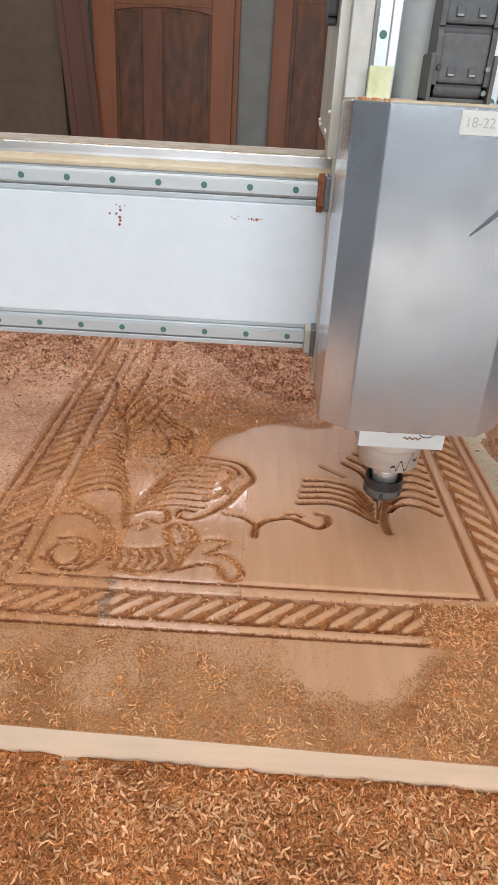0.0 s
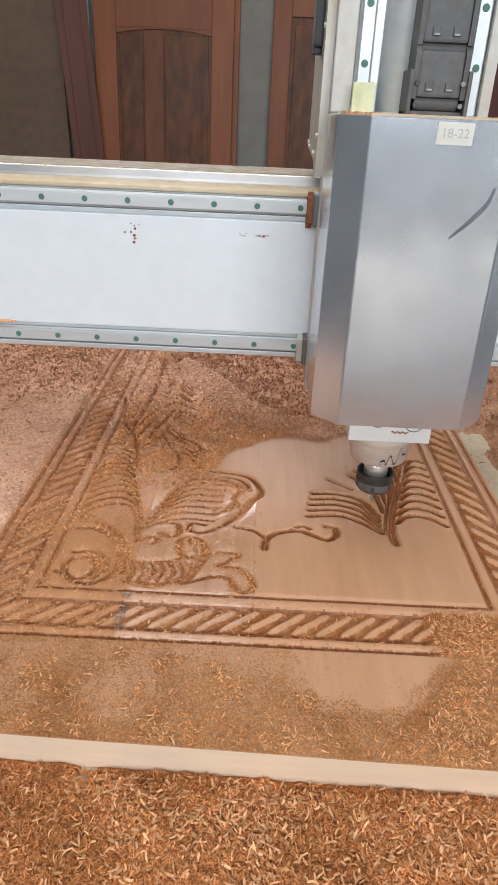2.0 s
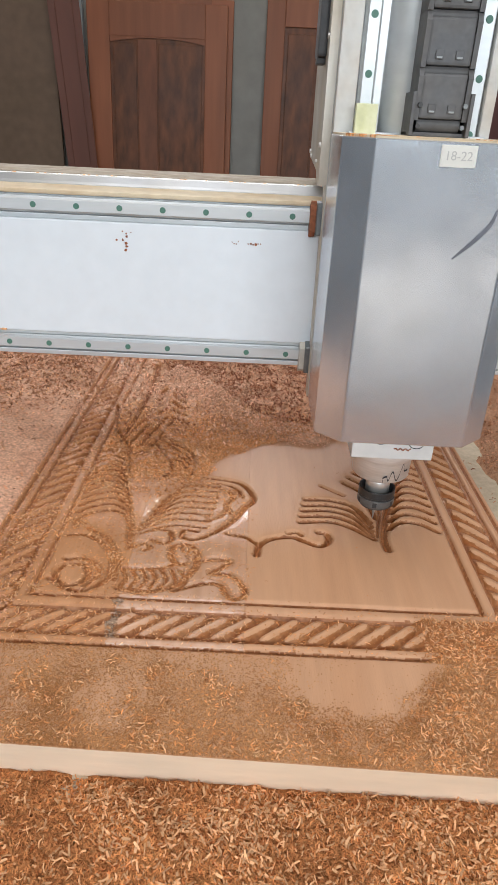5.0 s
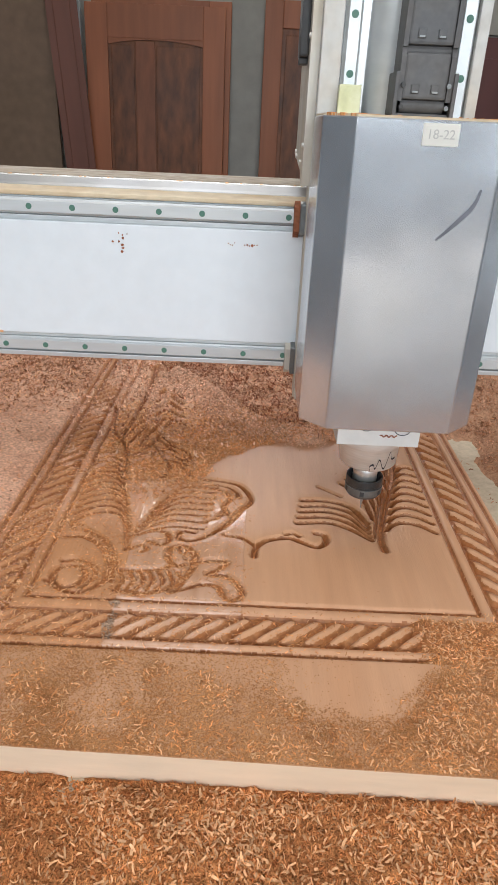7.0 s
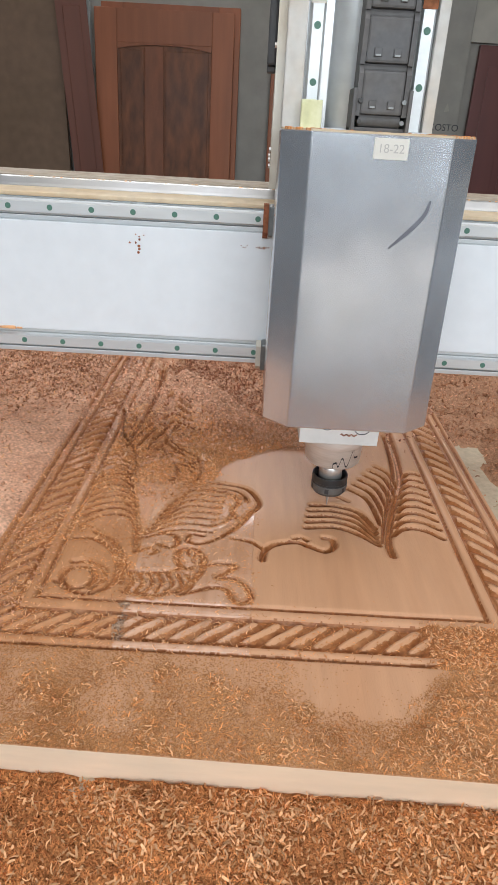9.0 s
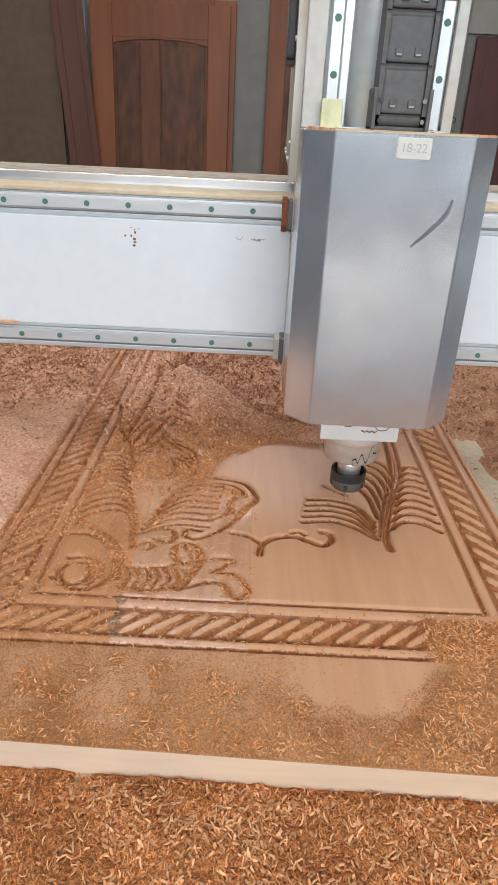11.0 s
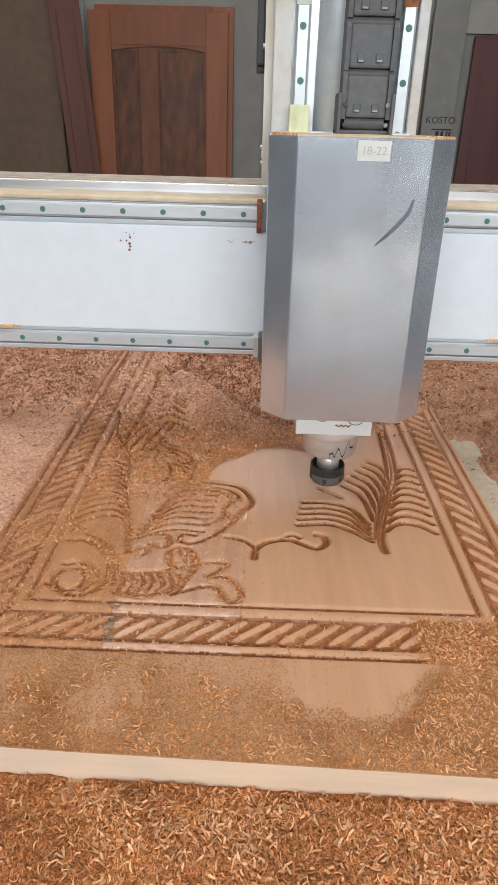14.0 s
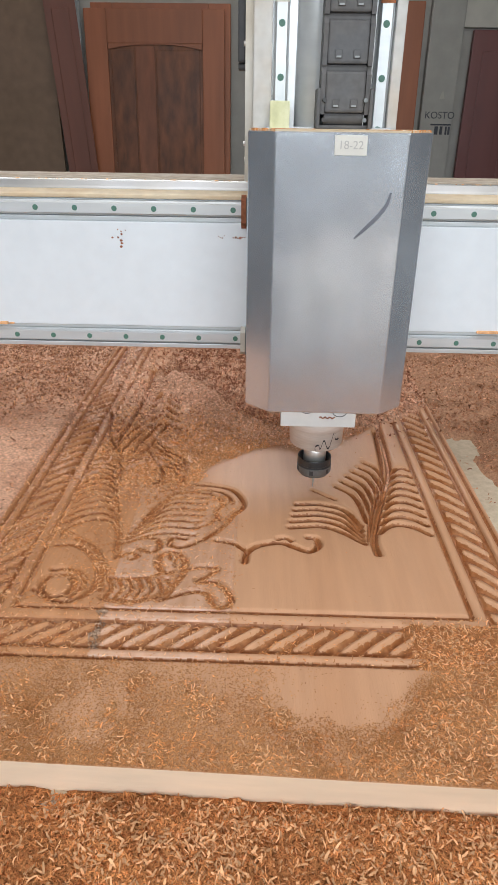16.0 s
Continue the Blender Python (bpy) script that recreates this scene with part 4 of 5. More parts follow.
x, y = scatter(420, -0.163, -0.151, -0.076, -0.012, lambda a, b: smooth_step(0.35, 0.6, soft_noise(a, b, 0.012)))
shavings("glue_crumbs", x, y, on_board(x, y) + 0.0004, 0.0030, 0.0016, M_GLUE, "dried grey glue crumbs on the joint between two planks", 0.4, 2)
# either side: fine dust near by, coarse chips further back
def bank_rough(x, y):
    return smooth_step(0.46, 0.66, y - 0.25 * (x + 0.45) + 0.12 * (soft_noise(x, y, 0.08) - 0.5))


x, y = scatter(26000, -0.78, BX0, -0.22, 1.35, lambda a, b: 0.12 + 0.88 * bank_rough(a, b))
shavings("shavings_on_bed", x, y, bed_level(x, y) + 0.0006, 0.0066, 0.0024, M_CHIP_FAR, "coarse brown shavings banked beside the board", 0.55, 2)
x, y = scatter(9000, -0.72, BX0, -0.22, 1.35, lambda a, b: 0.10 + 0.3 * bank_rough(a, b))
shavings("shavings_on_bed", x, y, bed_level(x, y) + 0.0012, 0.0058, 0.0020, M_CHIP_PALE, "pale shavings banked beside the board", 0.5, 2)
x, y = scatter(22000, BX1, 0.86, -0.22, 1.35, lambda a, b: np.where(bed_level(a, b) < BED_Z + 0.002, 0.05, 1.0))
shavings("shavings_on_bed", x, y, np.maximum(bed_level(x, y), BED_Z) + 0.0008, 0.0062, 0.0022, M_CHIP_FAR, "shavings on the bed beside the board", 0.45, 2)
x, y = scatter(14000, 0.38, 0.86, 0.40, 1.35, lambda a, b: (0.1 + 0.9 * smooth_step(0.42, 0.6, soft_noise(a + 2, b, 0.018, 2))) * np.where(bed_level(a, b) < BED_Z + 0.002, 0.0, 1.0))
shavings("shavings_on_bed", x, y, np.maximum(bed_level(x, y), BED_Z) + 0.0012, 0.0066, 0.0028, M_CRUMB, "dark brown crumbs on the bed beside the board", 0.6, 2)
x, y = scatter(14000, -0.80, BX0, 0.45, 1.35, lambda a, b: bank_rough(a, b) * (0.2 + 0.8 * smooth_step(0.42, 0.6, soft_noise(a + 2, b, 0.018, 2))))
shavings("shavings_on_bed", x, y, bed_level(x, y) + 0.0012, 0.0066, 0.0026, M_CRUMB, "dark brown crumbs banked beside the board", 0.6, 2)

# ---- gantry: the cross beam that travels over the bed ----
TRAY_Y, TRAY_Z = 0.045, 0.4445
GZU, GZL = 0.408, 0.2087                     # heights of the two guide rails
CAP_U, CAP_L = -0.2022, -0.1983              # one screw cap of each rail
gantry = thing("gantry", "white-fronted router gantry beam with two guide rails", "gantry")
bm = bmesh.new()
box(bm, -0.86, 0.98, 0.0175, 0.185, 0.190, 0.424, 0.003)
part("beam", bm, M_WHITE, gantry, "white enamelled cross beam")
bm = bmesh.new()
box(bm, -0.86, 0.98, 0.004, 0.0175, 0.226, 0.389, 0.002)
part("front_panel", bm, M_WHITE, gantry)
for z0, z1, y0 in ((0.389, 0.3955, 0.010), (0.2195, 0.226, 0.010), (0.1895, 0.1965, 0.006)):
    bm = bmesh.new()
    box(bm, -0.86, 0.98, y0, 0.0176, z0, z1, 0.001)
    part("edge_strip", bm, M_RAIL, gantry, "milled aluminium strip")
bm = bmesh.new()
box(bm, -0.86, 0.98, 0.008, 0.186, 0.4215, 0.4275, 0.002)
part("top_plate", bm, M_CREAM, gantry, "cream top plate under a film of sawdust")


def guide_rail(parent, x0, x1, z, cap, first, last):
    """A profiled guide rail with green screw caps every 60 mm."""
    bm = bmesh.new()
    w = 0.0105
    prism(bm, [(0.0175, z - w), (0.008, z - w), (0.0065, z - w + 0.002), (0.004, z - w + 0.002), (0.0, z - w + 0.0035), (0.0, z + w - 0.0035), (0.004, z + w - 0.002),
               (0.0065, z + w - 0.002), (0.008, z + w), (0.0175, z + w)], x0, x1, "x")
    rail = part("guide_rail", bm, M_RAIL, parent, "ground steel guide rail")
    me = None
    for k in range(first, last + 1):
        if me is None:
            bm = bmesh.new()
            disc(bm, 0, 0, 0, 0.0042, 0.0012)
            me = mesh_of("screw_cap", bm, M_CAP)
        ob = new("screw_cap", me)
        ob.parent = rail
        ob.matrix_basis = pose(cap + 0.06 * k, -0.0004, z)
    return rail


guide_rail(gantry, -0.86, 0.98, GZU, CAP_U, -10, 19)
guide_rail(gantry, -0.86, 0.98, GZL, CAP_L, -10, 19)
# bright folded tray along the beam's top, with a rolled edge
bm = bmesh.new()
prism(bm, [(TRAY_Y, 0.4275), (TRAY_Y, TRAY_Z - 0.012), (TRAY_Y + 0.003, TRAY_Z - 0.009), (TRAY_Y + 0.008, TRAY_Z - 0.001), (TRAY_Y + 0.014, TRAY_Z), (TRAY_Y + 0.140, TRAY_Z),
           (TRAY_Y + 0.140, TRAY_Z - 0.004), (TRAY_Y + 0.016, TRAY_Z - 0.004), (TRAY_Y + 0.005, TRAY_Z - 0.014), (TRAY_Y + 0.005, 0.4275)], -0.86, 0.98, "x")
tray = part("cable_tray", bm, M_TRAY, gantry, "bright folded sheet-metal tray")
bm = bmesh.new()
box(bm, -0.86, 0.98, TRAY_Y + 0.018, TRAY_Y + 0.139, TRAY_Z - 0.0005, TRAY_Z + 0.0012, 0.0004)
part("dust_layer", bm, M_TRAY_DUST, tray, "dull beige dust lying on the tray")
bm = bmesh.new()
prism(bm, [(0.010, 0.4275), (TRAY_Y, 0.4275), (TRAY_Y, 0.4315), (TRAY_Y - 0.012, 0.4300), (TRAY_Y - 0.03, 0.4285)], -0.86, 0.98, "x")
part("dust_drift", bm, M_CREAM, gantry, "pale dust swept against the tray")
random.seed(21)
bm = bmesh.new()
for k in range(70):
    x, r = random.uniform(-0.5, 0.6), random.uniform(0.0004, 0.0009)
    box(bm, x - 2 * r, x + 2 * r, TRAY_Y + 0.012, TRAY_Y + 0.012 + 2 * r, TRAY_Z - 0.001, TRAY_Z + r, r * 0.3)
tagged(part("crumbs", bm, M_CHIP_PALE, gantry, "sawdust crumbs on the tray"), kind="stuff")
for x0, x1 in ((-0.90, -0.86), (0.98, 1.02)):
    bm = bmesh.new()
    prism(bm, [(-0.08, BED_Z), (0.28, BED_Z), (0.24, 0.46), (0.0, 0.46)], x0, x1, "x")
    part("side_plate", bm, M_FRAME, gantry)
# the bed carries the gantry feet
for x0, x1 in ((-0.92, -0.80), (0.92, 1.04)):
    bm = bmesh.new()
    box(bm, x0, x1, -0.445, 1.93, BED_Z - 0.10, BED_Z - 0.001, 0.003)
    part("side_beam", bm, M_FRAME, bed)
# paint chips and dust spots on the white front
random.seed(5)
spots = [(-0.197 + random.uniform(-0.003, 0.003), 0.352 + 0.0045 * k, random.uniform(0.0015, 0.0032)) for k in range(6)]
spots += [(-0.209, 0.365, 0.002), (-0.200, 0.377, 0.0015), (-0.188, 0.376, 0.0012)]
spots += [(-0.022 + 0.0035 * k, 0.368 + random.uniform(-0.001, 0.001), random.uniform(0.001, 0.0028)) for k in range(6)]
spots += [(-0.045 + 0.003 * k, 0.369 + random.uniform(-0.002, 0.002), 0.0012) for k in range(4)]
for x, z, r in spots:
    r *= 0.8
    bm = bmesh.new()
    k = random.randint(5, 7)
    vs = [bm.verts.new((x + r * random.uniform(0.6, 1.3) * math.cos(a), 0.0033, z + r * random.uniform(0.6, 1.3) * math.sin(a))) for a in (2 * math.pi * i / k for i in range(k))]
    bm.faces.new(vs)
    part("stain", bm, M_RUST, gantry, "rust-brown speck of dried dust")
# crumbs of sawdust on the lower strip
bm = bmesh.new()
for x, w in ((-0.415, 0.03), (0.40, 0.022), (0.43, 0.015)):
    for k in range(16):
        a, r = x + random.uniform(-w, w), random.uniform(0.0012, 0.0036)
        box(bm, a - r * 2, a + r * 2, 0.004 - r, 0.0095, 0.2262 - r * 0.5, 0.2262 + r, r * 0.4)
tagged(part("crumbs", bm, M_CHIP_PALE, gantry, "sawdust crumbs on the lower ledge"), kind="stuff")

# ---- carriage: the upright with the short rails, riding on the beam ----
carriage = thing("z_carriage", "dusty grey router carriage with two upright rails", "machine carriage")
CX = -0.005
bm = bmesh.new()
box(bm, CX - 0.1015, CX + 0.0910, -0.042, -0.022, 0.16, 1.15, 0.002)
part("back_plate", bm, M_ALU, carriage, "brushed grey back plate")
for s in (-1, 1):
    a, b = sorted((CX + s * 0.0775, CX + s * (0.1015 if s < 0 else 0.0910)))
    bm = bmesh.new()
    box(bm, a, b, -0.056, -0.042, 0.16, 1.15, 0.002)
    part("flange", bm, M_FLANGE, carriage, "worn white flange")
    a, b = sorted((CX + s * 0.0885, CX + s * (0.1125 if s < 0 else 0.0925)))
    c, d = sorted((CX + s * 0.0885, CX + s * (0.1030 if s < 0 else 0.0920)))
    bm = bmesh.new()
    box(bm, c, d, -0.034, -0.006, 0.155, 0.452, 0.001)
    part("lower_side_plate", bm, M_COLUMN, carriage, "dusty grey side plate")
    bm = bmesh.new()
    prism(bm, [(-0.034, 0.452), (-0.006, 0.452), (0.02, 0.468), (0.142, 0.478), (0.155, 0.492), (0.155, 1.15), (-0.034, 1.15)], a, b, "x")
    plate = part("side_plate", bm, M_COLUMN, carriage, "dusty grey side plate")
    for y, z in ((0.142, 0.487), (0.120, 0.482), (0.02, 0.478), (-0.024, 0.50), (-0.03, 0.72), (0.10, 0.72), (-0.028, 0.62)):
        bm = bmesh.new()
        disc(bm, (a if s < 0 else b), y, z, 0.0035, 0.005, "x", 10)
        part("screw", bm, M_STEEL, plate)
    # upright rail with caps
    bm = bmesh.new()
    rx = CX + s * 0.0657
    prism(bm, [(rx - 0.010, -0.042), (rx - 0.010, -0.049), (rx - 0.008, -0.051), (rx - 0.008, -0.054), (rx - 0.0065, -0.0575), (rx + 0.0065, -0.0575), (rx + 0.008, -0.054),
               (rx + 0.008, -0.051), (rx + 0.010, -0.049), (rx + 0.010, -0.042)], 0.20, 1.12, "z")
    rail = part("upright_rail", bm, M_RAIL, carriage, "ground steel upright rail")
    for k in range(-6, 8):
        bm = bmesh.new()
        disc(bm, rx, -0.0579, 0.640 + 0.06 * k, 0.0043, 0.0012)
        part("screw_cap", bm, M_CAP, rail)
    # rust-coloured smear at the rail's upper end
    bm = bmesh.new()
    box(bm, rx - 0.009, rx + 0.009, -0.0584, -0.0576, 0.662, 0.690, 0.0002)
    part("rust_smear", bm, M_RUST if s > 0 else M_FLANGE, rail)
    # bearing blocks on the beam's rails
    for z in (GZU, GZL):
        a, b = sorted((CX + s * 0.06, CX + s * 0.110))
        bm = bmesh.new()
        box(bm, a, b, -0.024, 0.012, z - 0.021, z + 0.021, 0.003)
        block = part("bearing_block", bm, M_NUT_SKIRT, carriage)
        a, b = sorted((CX + s * 0.110, CX + s * 0.1175))
        bm = bmesh.new()
        prism(bm, [(-0.018, z - 0.016), (-0.010, z - 0.022), (0.000, z - 0.026), (0.008, z - 0.014), (0.011, z - 0.004), (0.009, z + 0.012), (0.002, z + 0.018), (-0.008, z + 0.023), (-0.016, z + 0.015)], a, b, "x")
        part("end_seal", bm, M_RUST if z > 0.3 else M_COLUMN, block, "seal caked with rust-brown dust" if z > 0.3 else "dusty beige seal")
bm = bmesh.new()
bmesh.ops.create_cone(bm, cap_ends=True, segments=28, radius1=0.026, radius2=0.026, depth=0.9, matrix=Matrix.Translation((CX - 0.020, -0.040, 0.72)))
part("ball_screw_tube", bm, M_RAIL, carriage, "smooth grey tube", smooth=True)
bm = bmesh.new()
box(bm, CX - 0.124, CX - 0.1125, 0.00, 0.05, 0.600, 0.80, 0.003)
part("limit_switch", bm, M_BLACK, carriage, "black switch box")
bm = bmesh.new()
box(bm, CX - 0.124, CX - 0.1125, 0.01, 0.03, 0.592, 0.601, 0.002)
part("switch_lever", bm, M_BLACK, carriage)

# ---- spindle head: moves up and down on the carriage ----
head = thing("spindle_head", "router spindle under a grey hammered-metal cover", "spindle")
HW, HT = 0.0765, 0.348
outline = [(-HW, -0.095), (HW, -0.095), (HW + 0.032, -0.066), (HW + 0.032, 0.050), (-HW - 0.032, 0.050), (-HW - 0.032, -0.066)]
bm = bmesh.new()
prism(bm, outline, 0.0, HT)
bmesh.ops.bevel(bm, geom=[e for e in bm.edges], offset=0.0016, segments=2, affect="EDGES", profile=0.5)
cover = part("cover", bm, M_COVER, head, "folded grey hammered sheet-metal cover")
bm = bmesh.new()
prism(bm, [(x * 0.985, y * 0.985) for x, y in outline], HT - 0.002, HT + 0.002)
part("dust_film", bm, M_CREAM, head, "pale dust on the cover's top")
# crumbs along the top rim
bm = bmesh.new()
random.seed(11)
for k in range(140):
    x = random.choice((random.uniform(-0.105, -0.06), random.uniform(-0.105, 0.105), random.uniform(0.04, 0.105)))
    y = -0.092 if abs(x) < HW else -0.092 + (abs(x) - HW) * 0.9
    r = random.uniform(0.0005, 0.0012)
    box(bm, x - r * 1.6, x + r * 1.6, y, y + 2 * r, HT, HT + 2.4 * r, r * 0.4)
tagged(part("crumbs", bm, M_CHIP, head, "sawdust crumbs on the cover's rim"), kind="stuff")
# paper label
bm = bmesh.new()
box(bm, -0.0085, 0.0285, -0.0962, -0.0948, 0.3235, 0.3445, 0.0002)
tag = part("label", bm, M_PAPER, head, "small white paper label with faded numbers")
letters("numbers", "18-22", 0.0125, M_FAINT_INK, tag, pose(0.010, -0.0964, 0.334, 90, 0, 0))
# dark curved streak on the cover's front
bm = bmesh.new()
track = curve([(0.061, 0.284), (0.056, 0.268), (0.041, 0.250), (0.0215, 0.231)], 0.004)
ribbon(bm, [(a, b, 0.25 + 0.9 * math.sin(math.pi * min(1, 0.1 + 0.85 * i / (len(track) - 1)))) for i, (a, b) in enumerate(track)], 0.0022, 0.0954)
part("dark_streak", bm, M_STREAK, head, "dark grey curved streak")
# z slide behind the cover with the sticker
bm = bmesh.new()
box(bm, -0.088, 0.078, 0.048, 0.0565, -0.01, HT + 0.004, 0.001)
part("slide_plate", bm, M_ALU, head)
for s in (-1, 1):
    rx = CX + s * 0.0657
    bm = bmesh.new()
    box(bm, rx - 0.013, rx + 0.013, 0.036, 0.0475, HT - 0.03, HT + (0.034 if s < 0 else 0.003), 0.0015)
    b_ = part("slide_block", bm, M_YELLOW if s < 0 else M_STEEL, head, "slide block with a yellow-green sticker" if s < 0 else "")
# spindle below the cover
bm = bmesh.new()
box(bm, -0.0580, 0.0470, -0.078, 0.04, -0.0285, -0.0005, 0.001)
under = part("base_plate", bm, M_PLATE, head, "white base plate with pencil marks")
bm = bmesh.new()
loop = [(0.024 + 0.010 * math.cos(a), -0.004 + 0.008 * math.sin(a), 1.0) for a in np.linspace(radians(180), radians(380), 12)]
ribbon(bm, loop, 0.0006, 0.0785)
part("pencil_mark", bm, M_INK, under)
bm = bmesh.new()
ribbon(bm, [(-0.022 + 0.008 * math.cos(a), -0.002 + 0.006 * math.sin(a), 1.0) for a in np.linspace(radians(190), radians(350), 8)], 0.0006, 0.0785)
part("pencil_mark", bm, M_INK, under)
bm = bmesh.new()
ribbon(bm, [(-0.004 + 0.002 * k, -0.014 + 0.0018 * math.sin(k * 1.9), 1.0) for k in range(12)], 0.0009, 0.0785)
part("smudge", bm, M_RUST, under)
bm = bmesh.new()
lathe(bm, [(0.0435, -0.0285), (0.0435, -0.056), (0.042, -0.0585), (0.0405, -0.0855), (0.0385, -0.088), (0.019, -0.088)], 56)
nose = part("spindle_nose", bm, M_NOSE, head, "turned steel spindle nose", smooth=False)
for p in nose.data.polygons:
    p.use_smooth = abs(p.normal.z) < 0.5
# marker squiggle wrapped on the nose
bm = bmesh.new()
squiggle = curve([(-0.003, -0.0850), (-0.004, -0.0785), (0.001, -0.0755), (0.004, -0.0815), (0.009, -0.0680), (0.0145, -0.0810), (0.018, -0.0790), (0.0245, -0.0560), (0.0265, -0.0690), (0.032, -0.0700)], 0.0015)
pts = [(math.asin(a / 0.0424) - math.pi / 2, b) for a, b in squiggle]
for (a0, z0), (a1, z1) in zip(pts, pts[1:]):
    r = 0.0424
    quad = [(a0, z0 + 0.0014), (a1, z1 + 0.0014), (a1, z1 - 0.0014), (a0, z0 - 0.0014)]
    bm.faces.new([bm.verts.new((r * math.cos(a), r * math.sin(a), z)) for a, z in quad])
part("marker_squiggle", bm, M_INK, nose, "black marker squiggle")
bm = bmesh.new()
lathe(bm, [(0.0175, -0.086), (0.0175, -0.128)], 36)
part("shaft", bm, M_STEEL, head, "bright steel shaft", smooth=True)
bm = bmesh.new()
lathe(bm, [(0.0178, -0.124), (0.0205, -0.122), (0.0245, -0.1135), (0.0262, -0.1135), (0.0265, -0.115), (0.0265, -0.1235), (0.0257, -0.1243), (0.0257, -0.1262), (0.0265, -0.127), (0.0265, -0.1375), (0.0225, -0.1425), (0.010, -0.143)], 48)
nut = part("collet_nut", bm, M_NUT, head, "blackened steel collet nut")
bm = bmesh.new()
lathe(bm, [(0.0262, -0.1268), (0.0269, -0.1275), (0.0269, -0.1372), (0.0230, -0.1427), (0.012, -0.1434)], 48)
part("nut_skirt", bm, M_NUT_SKIRT, nut, "dull grey lower half")
for k in range(6):
    a = 2 * math.pi * k / 6 + 0.3
    bm = bmesh.new()
    box(bm, -0.003, 0.003, -0.001, 0.0014, -0.137, -0.129, 0.0004)
    part("spanner_slot", bm, M_BLACK, nut, at=pose(0.0259 * math.cos(a), 0.0259 * math.sin(a), 0, 0, 0, math.degrees(a) + 90))
bm = bmesh.new()
lathe(bm, [(0.0024, -0.142), (0.0024, -0.155), (0.0018, -0.159), (0.0005, -0.1705)], 16)
part("carving_bit", bm, M_STEEL, head, "slim tapered steel carving bit")

# cable chain standing on the head
chain = thing("cable_chain", "dark grey nylon cable chain rising from the spindle cover", "cable chain")
random.seed(3)
for k in range(7):
    z = 0.014 + 0.0535 * k
    bm = bmesh.new()
    box(bm, -0.025, 0.025, -0.012, -0.004, z + 0.004, z + 0.050, 0.003)
    link = part("link", bm, M_CHAIN, chain)
    bm = bmesh.new()
    box(bm, -0.025, 0.025, 0.030, 0.036, z + 0.004, z + 0.050, 0.002)
    part("back_bridge", bm, M_CHAIN, link)
    for s in (-1, 1):
        bm = bmesh.new()
        a, b = sorted((s * 0.025, s * 0.0305))
        prism(bm, [(-0.013, z + 0.002), (0.034, z + 0.002), (0.038, z + 0.012), (0.034, z + 0.056), (-0.009, z + 0.056), (-0.015, z + 0.046)], a, b, "x")
        part("side_cheek", bm, M_CHAIN, link)
        bm = bmesh.new()
        box(bm, s * 0.0112 - 0.0045, s * 0.0112 + 0.0045, -0.0145, -0.0115, z + 0.010, z + 0.019, 0.0008)
        part("snap_tab", bm, M_CHAIN, link)
        bm = bmesh.new()
        box(bm, s * 0.0112 - 0.003, s * 0.0112 + 0.003, -0.0152, -0.0140, z + 0.0105, z + 0.0125, 0.0003)
        part("tab_edge", bm, M_FRAME, link)
    bm = bmesh.new()
    bmesh.ops.create_cone(bm, cap_ends=True, segments=20, radius1=0.008, radius2=0.008, depth=0.050,
                          matrix=Matrix.Translation((0, 0.0, z - 0.002)) @ Matrix.Rotation(radians(90), 4, "Y"))
    part("hinge_bar", bm, M_CHAIN, link, smooth=False)
bm = bmesh.new()
for s in (-1, 1):
    box(bm, min(s * 0.0305, s * 0.035), max(s * 0.0305, s * 0.035), -0.018, 0.03, 0.0, 0.045, 0.001)
box(bm, -0.035, 0.035, -0.006, 0.03, -0.0005, 0.004, 0.001)
bracket = part("end_bracket", bm, M_CHAIN, chain, "dark bracket at the chain's foot")
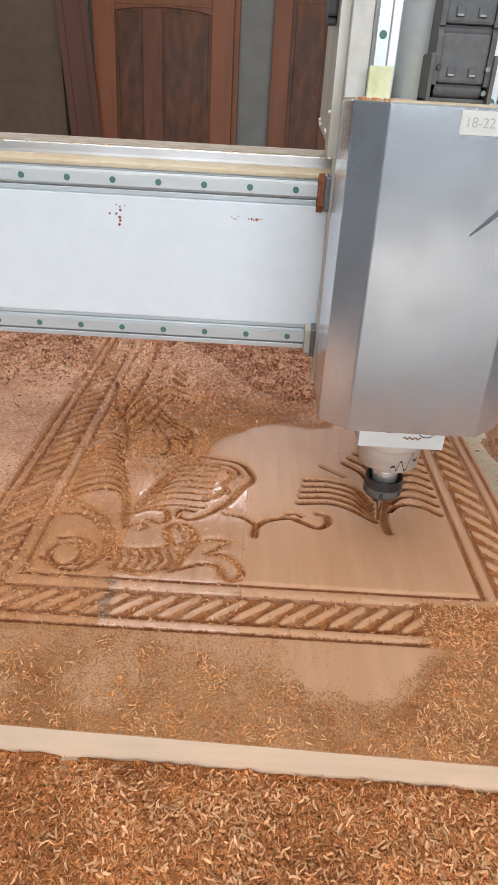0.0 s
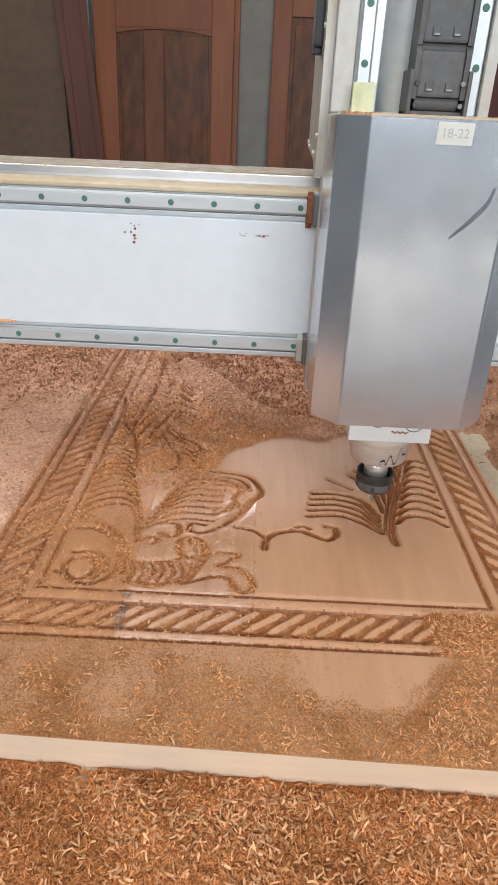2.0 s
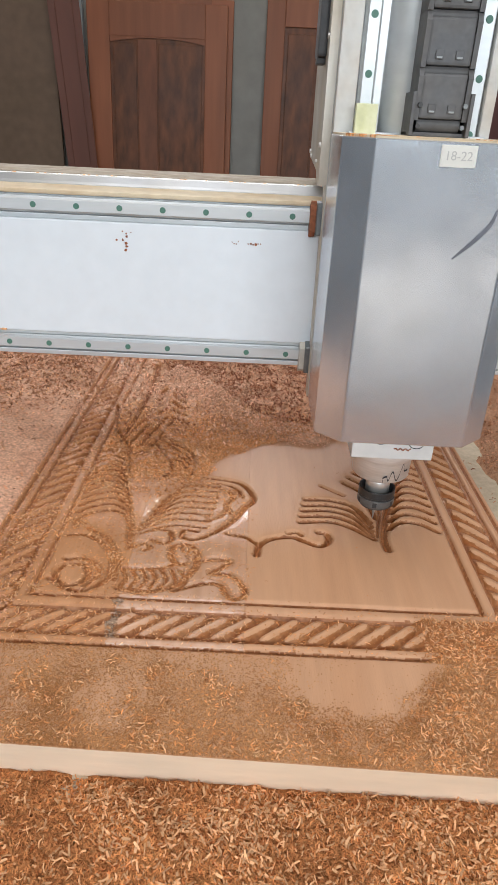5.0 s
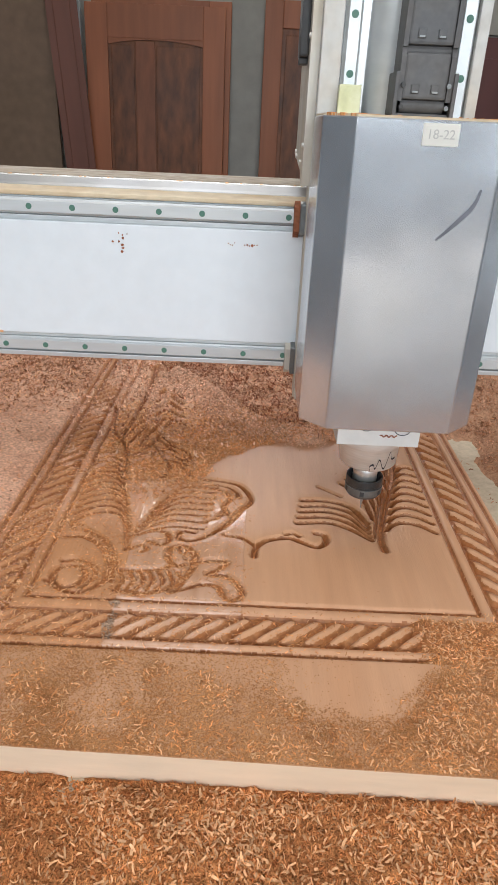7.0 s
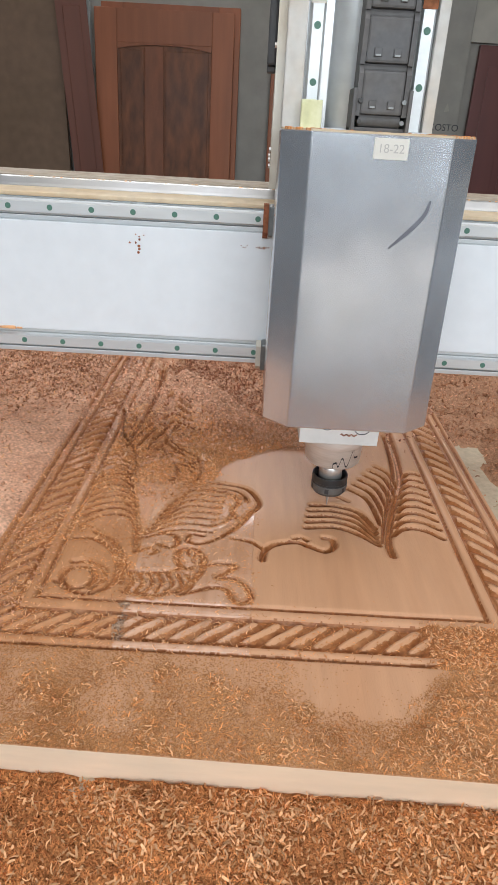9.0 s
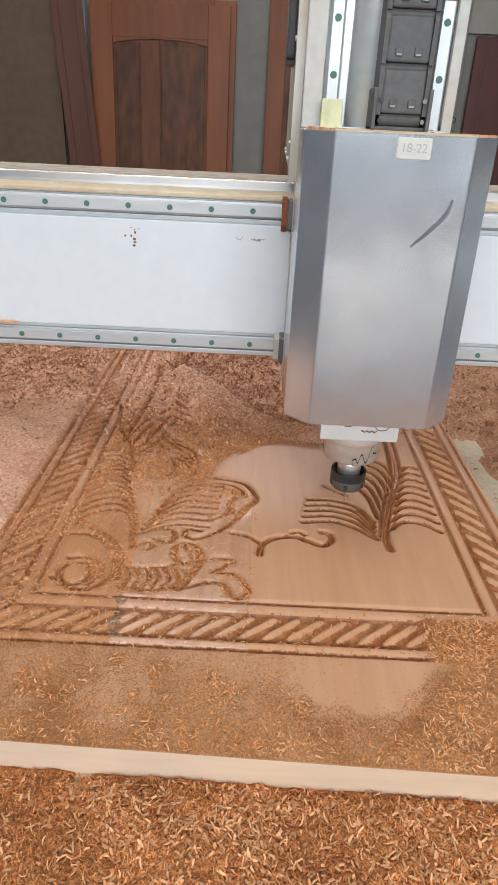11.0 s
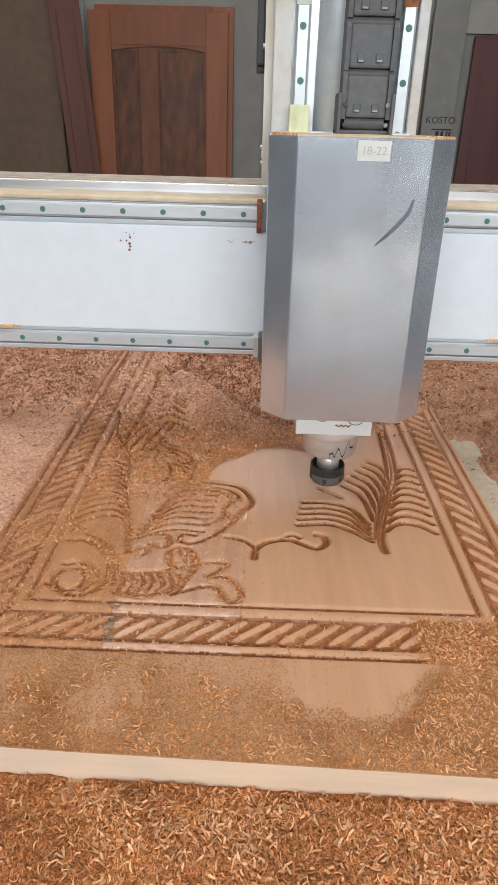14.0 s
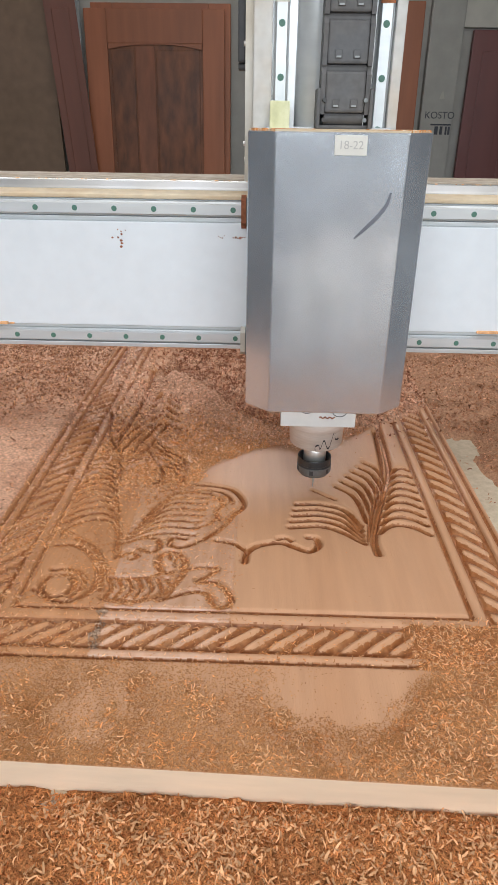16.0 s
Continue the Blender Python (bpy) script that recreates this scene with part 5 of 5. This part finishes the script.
for s in (-1, 1):
    for z in (0.010, 0.032):
        bm = bmesh.new()
        disc(bm, s * 0.0255, -0.0165, z, 0.0028, 0.004, "y", 12)
        part("bolt", bm, M_NUT_SKIRT if s > 0 else M_BLACK, bracket)
CHAIN_OFF = (0.010, 0.022, HT + 0.0025)


# ---- what moves ----
# seconds, spindle's x, beam's y, cover's foot z
TRAVEL = [
    (0, 0.1884, 0.2915, 0.1673),
    (0.5, 0.2013, 0.3350, 0.1628),
    (1, 0.2040, 0.3410, 0.1838),
    (1.5, 0.1774, 0.3190, 0.1975),
    (2, 0.1687, 0.3205, 0.1782),
    (2.5, 0.1688, 0.3205, 0.1759),
    (3, 0.1683, 0.3185, 0.1862),
    (3.5, 0.1673, 0.3105, 0.1664),
    (5.8, 0.1975, 0.3275, 0.1669),
    (6, 0.1995, 0.3305, 0.1809),
    (6.5, 0.1907, 0.3250, 0.1978),
    (7, 0.1669, 0.3140, 0.1862),
    (7.5, 0.1618, 0.3150, 0.1671),
    (8, 0.1065, 0.3330, 0.1708),
    (8.2, 0.0955, 0.3360, 0.1708),
    (10.5, 0.1413, 0.3525, 0.1985),
    (11, 0.1419, 0.3540, 0.1711),
    (11.5, 0.1165, 0.3710, 0.1706),
    (12, 0.1141, 0.3770, 0.1908),
    (12.5, 0.1204, 0.3820, 0.1902),
    (13, 0.1210, 0.3830, 0.1693),
    (13.5, 0.1211, 0.3820, 0.1959),
    (14, 0.1202, 0.3800, 0.1704),
    (14.5, 0.1243, 0.3760, 0.1688),
    (15, 0.1142, 0.4450, 0.1689),
    (15.5, 0.1292, 0.4650, 0.1705),
    (16, 0.1130, 0.4095, 0.1706),
]

def motions():
    walk(gantry, [(t, pose(0, gy, 0)) for t, hx, gy, hz in TRAVEL])
    walk(carriage, [(t, pose(hx, gy, 0)) for t, hx, gy, hz in TRAVEL])
    walk(head, [(t, pose(hx, gy - 0.115, hz)) for t, hx, gy, hz in TRAVEL])
    walk(chain, [(t, pose(hx + CHAIN_OFF[0], gy - 0.115 + CHAIN_OFF[1], hz + CHAIN_OFF[2])) for t, hx, gy, hz in TRAVEL])


motions()
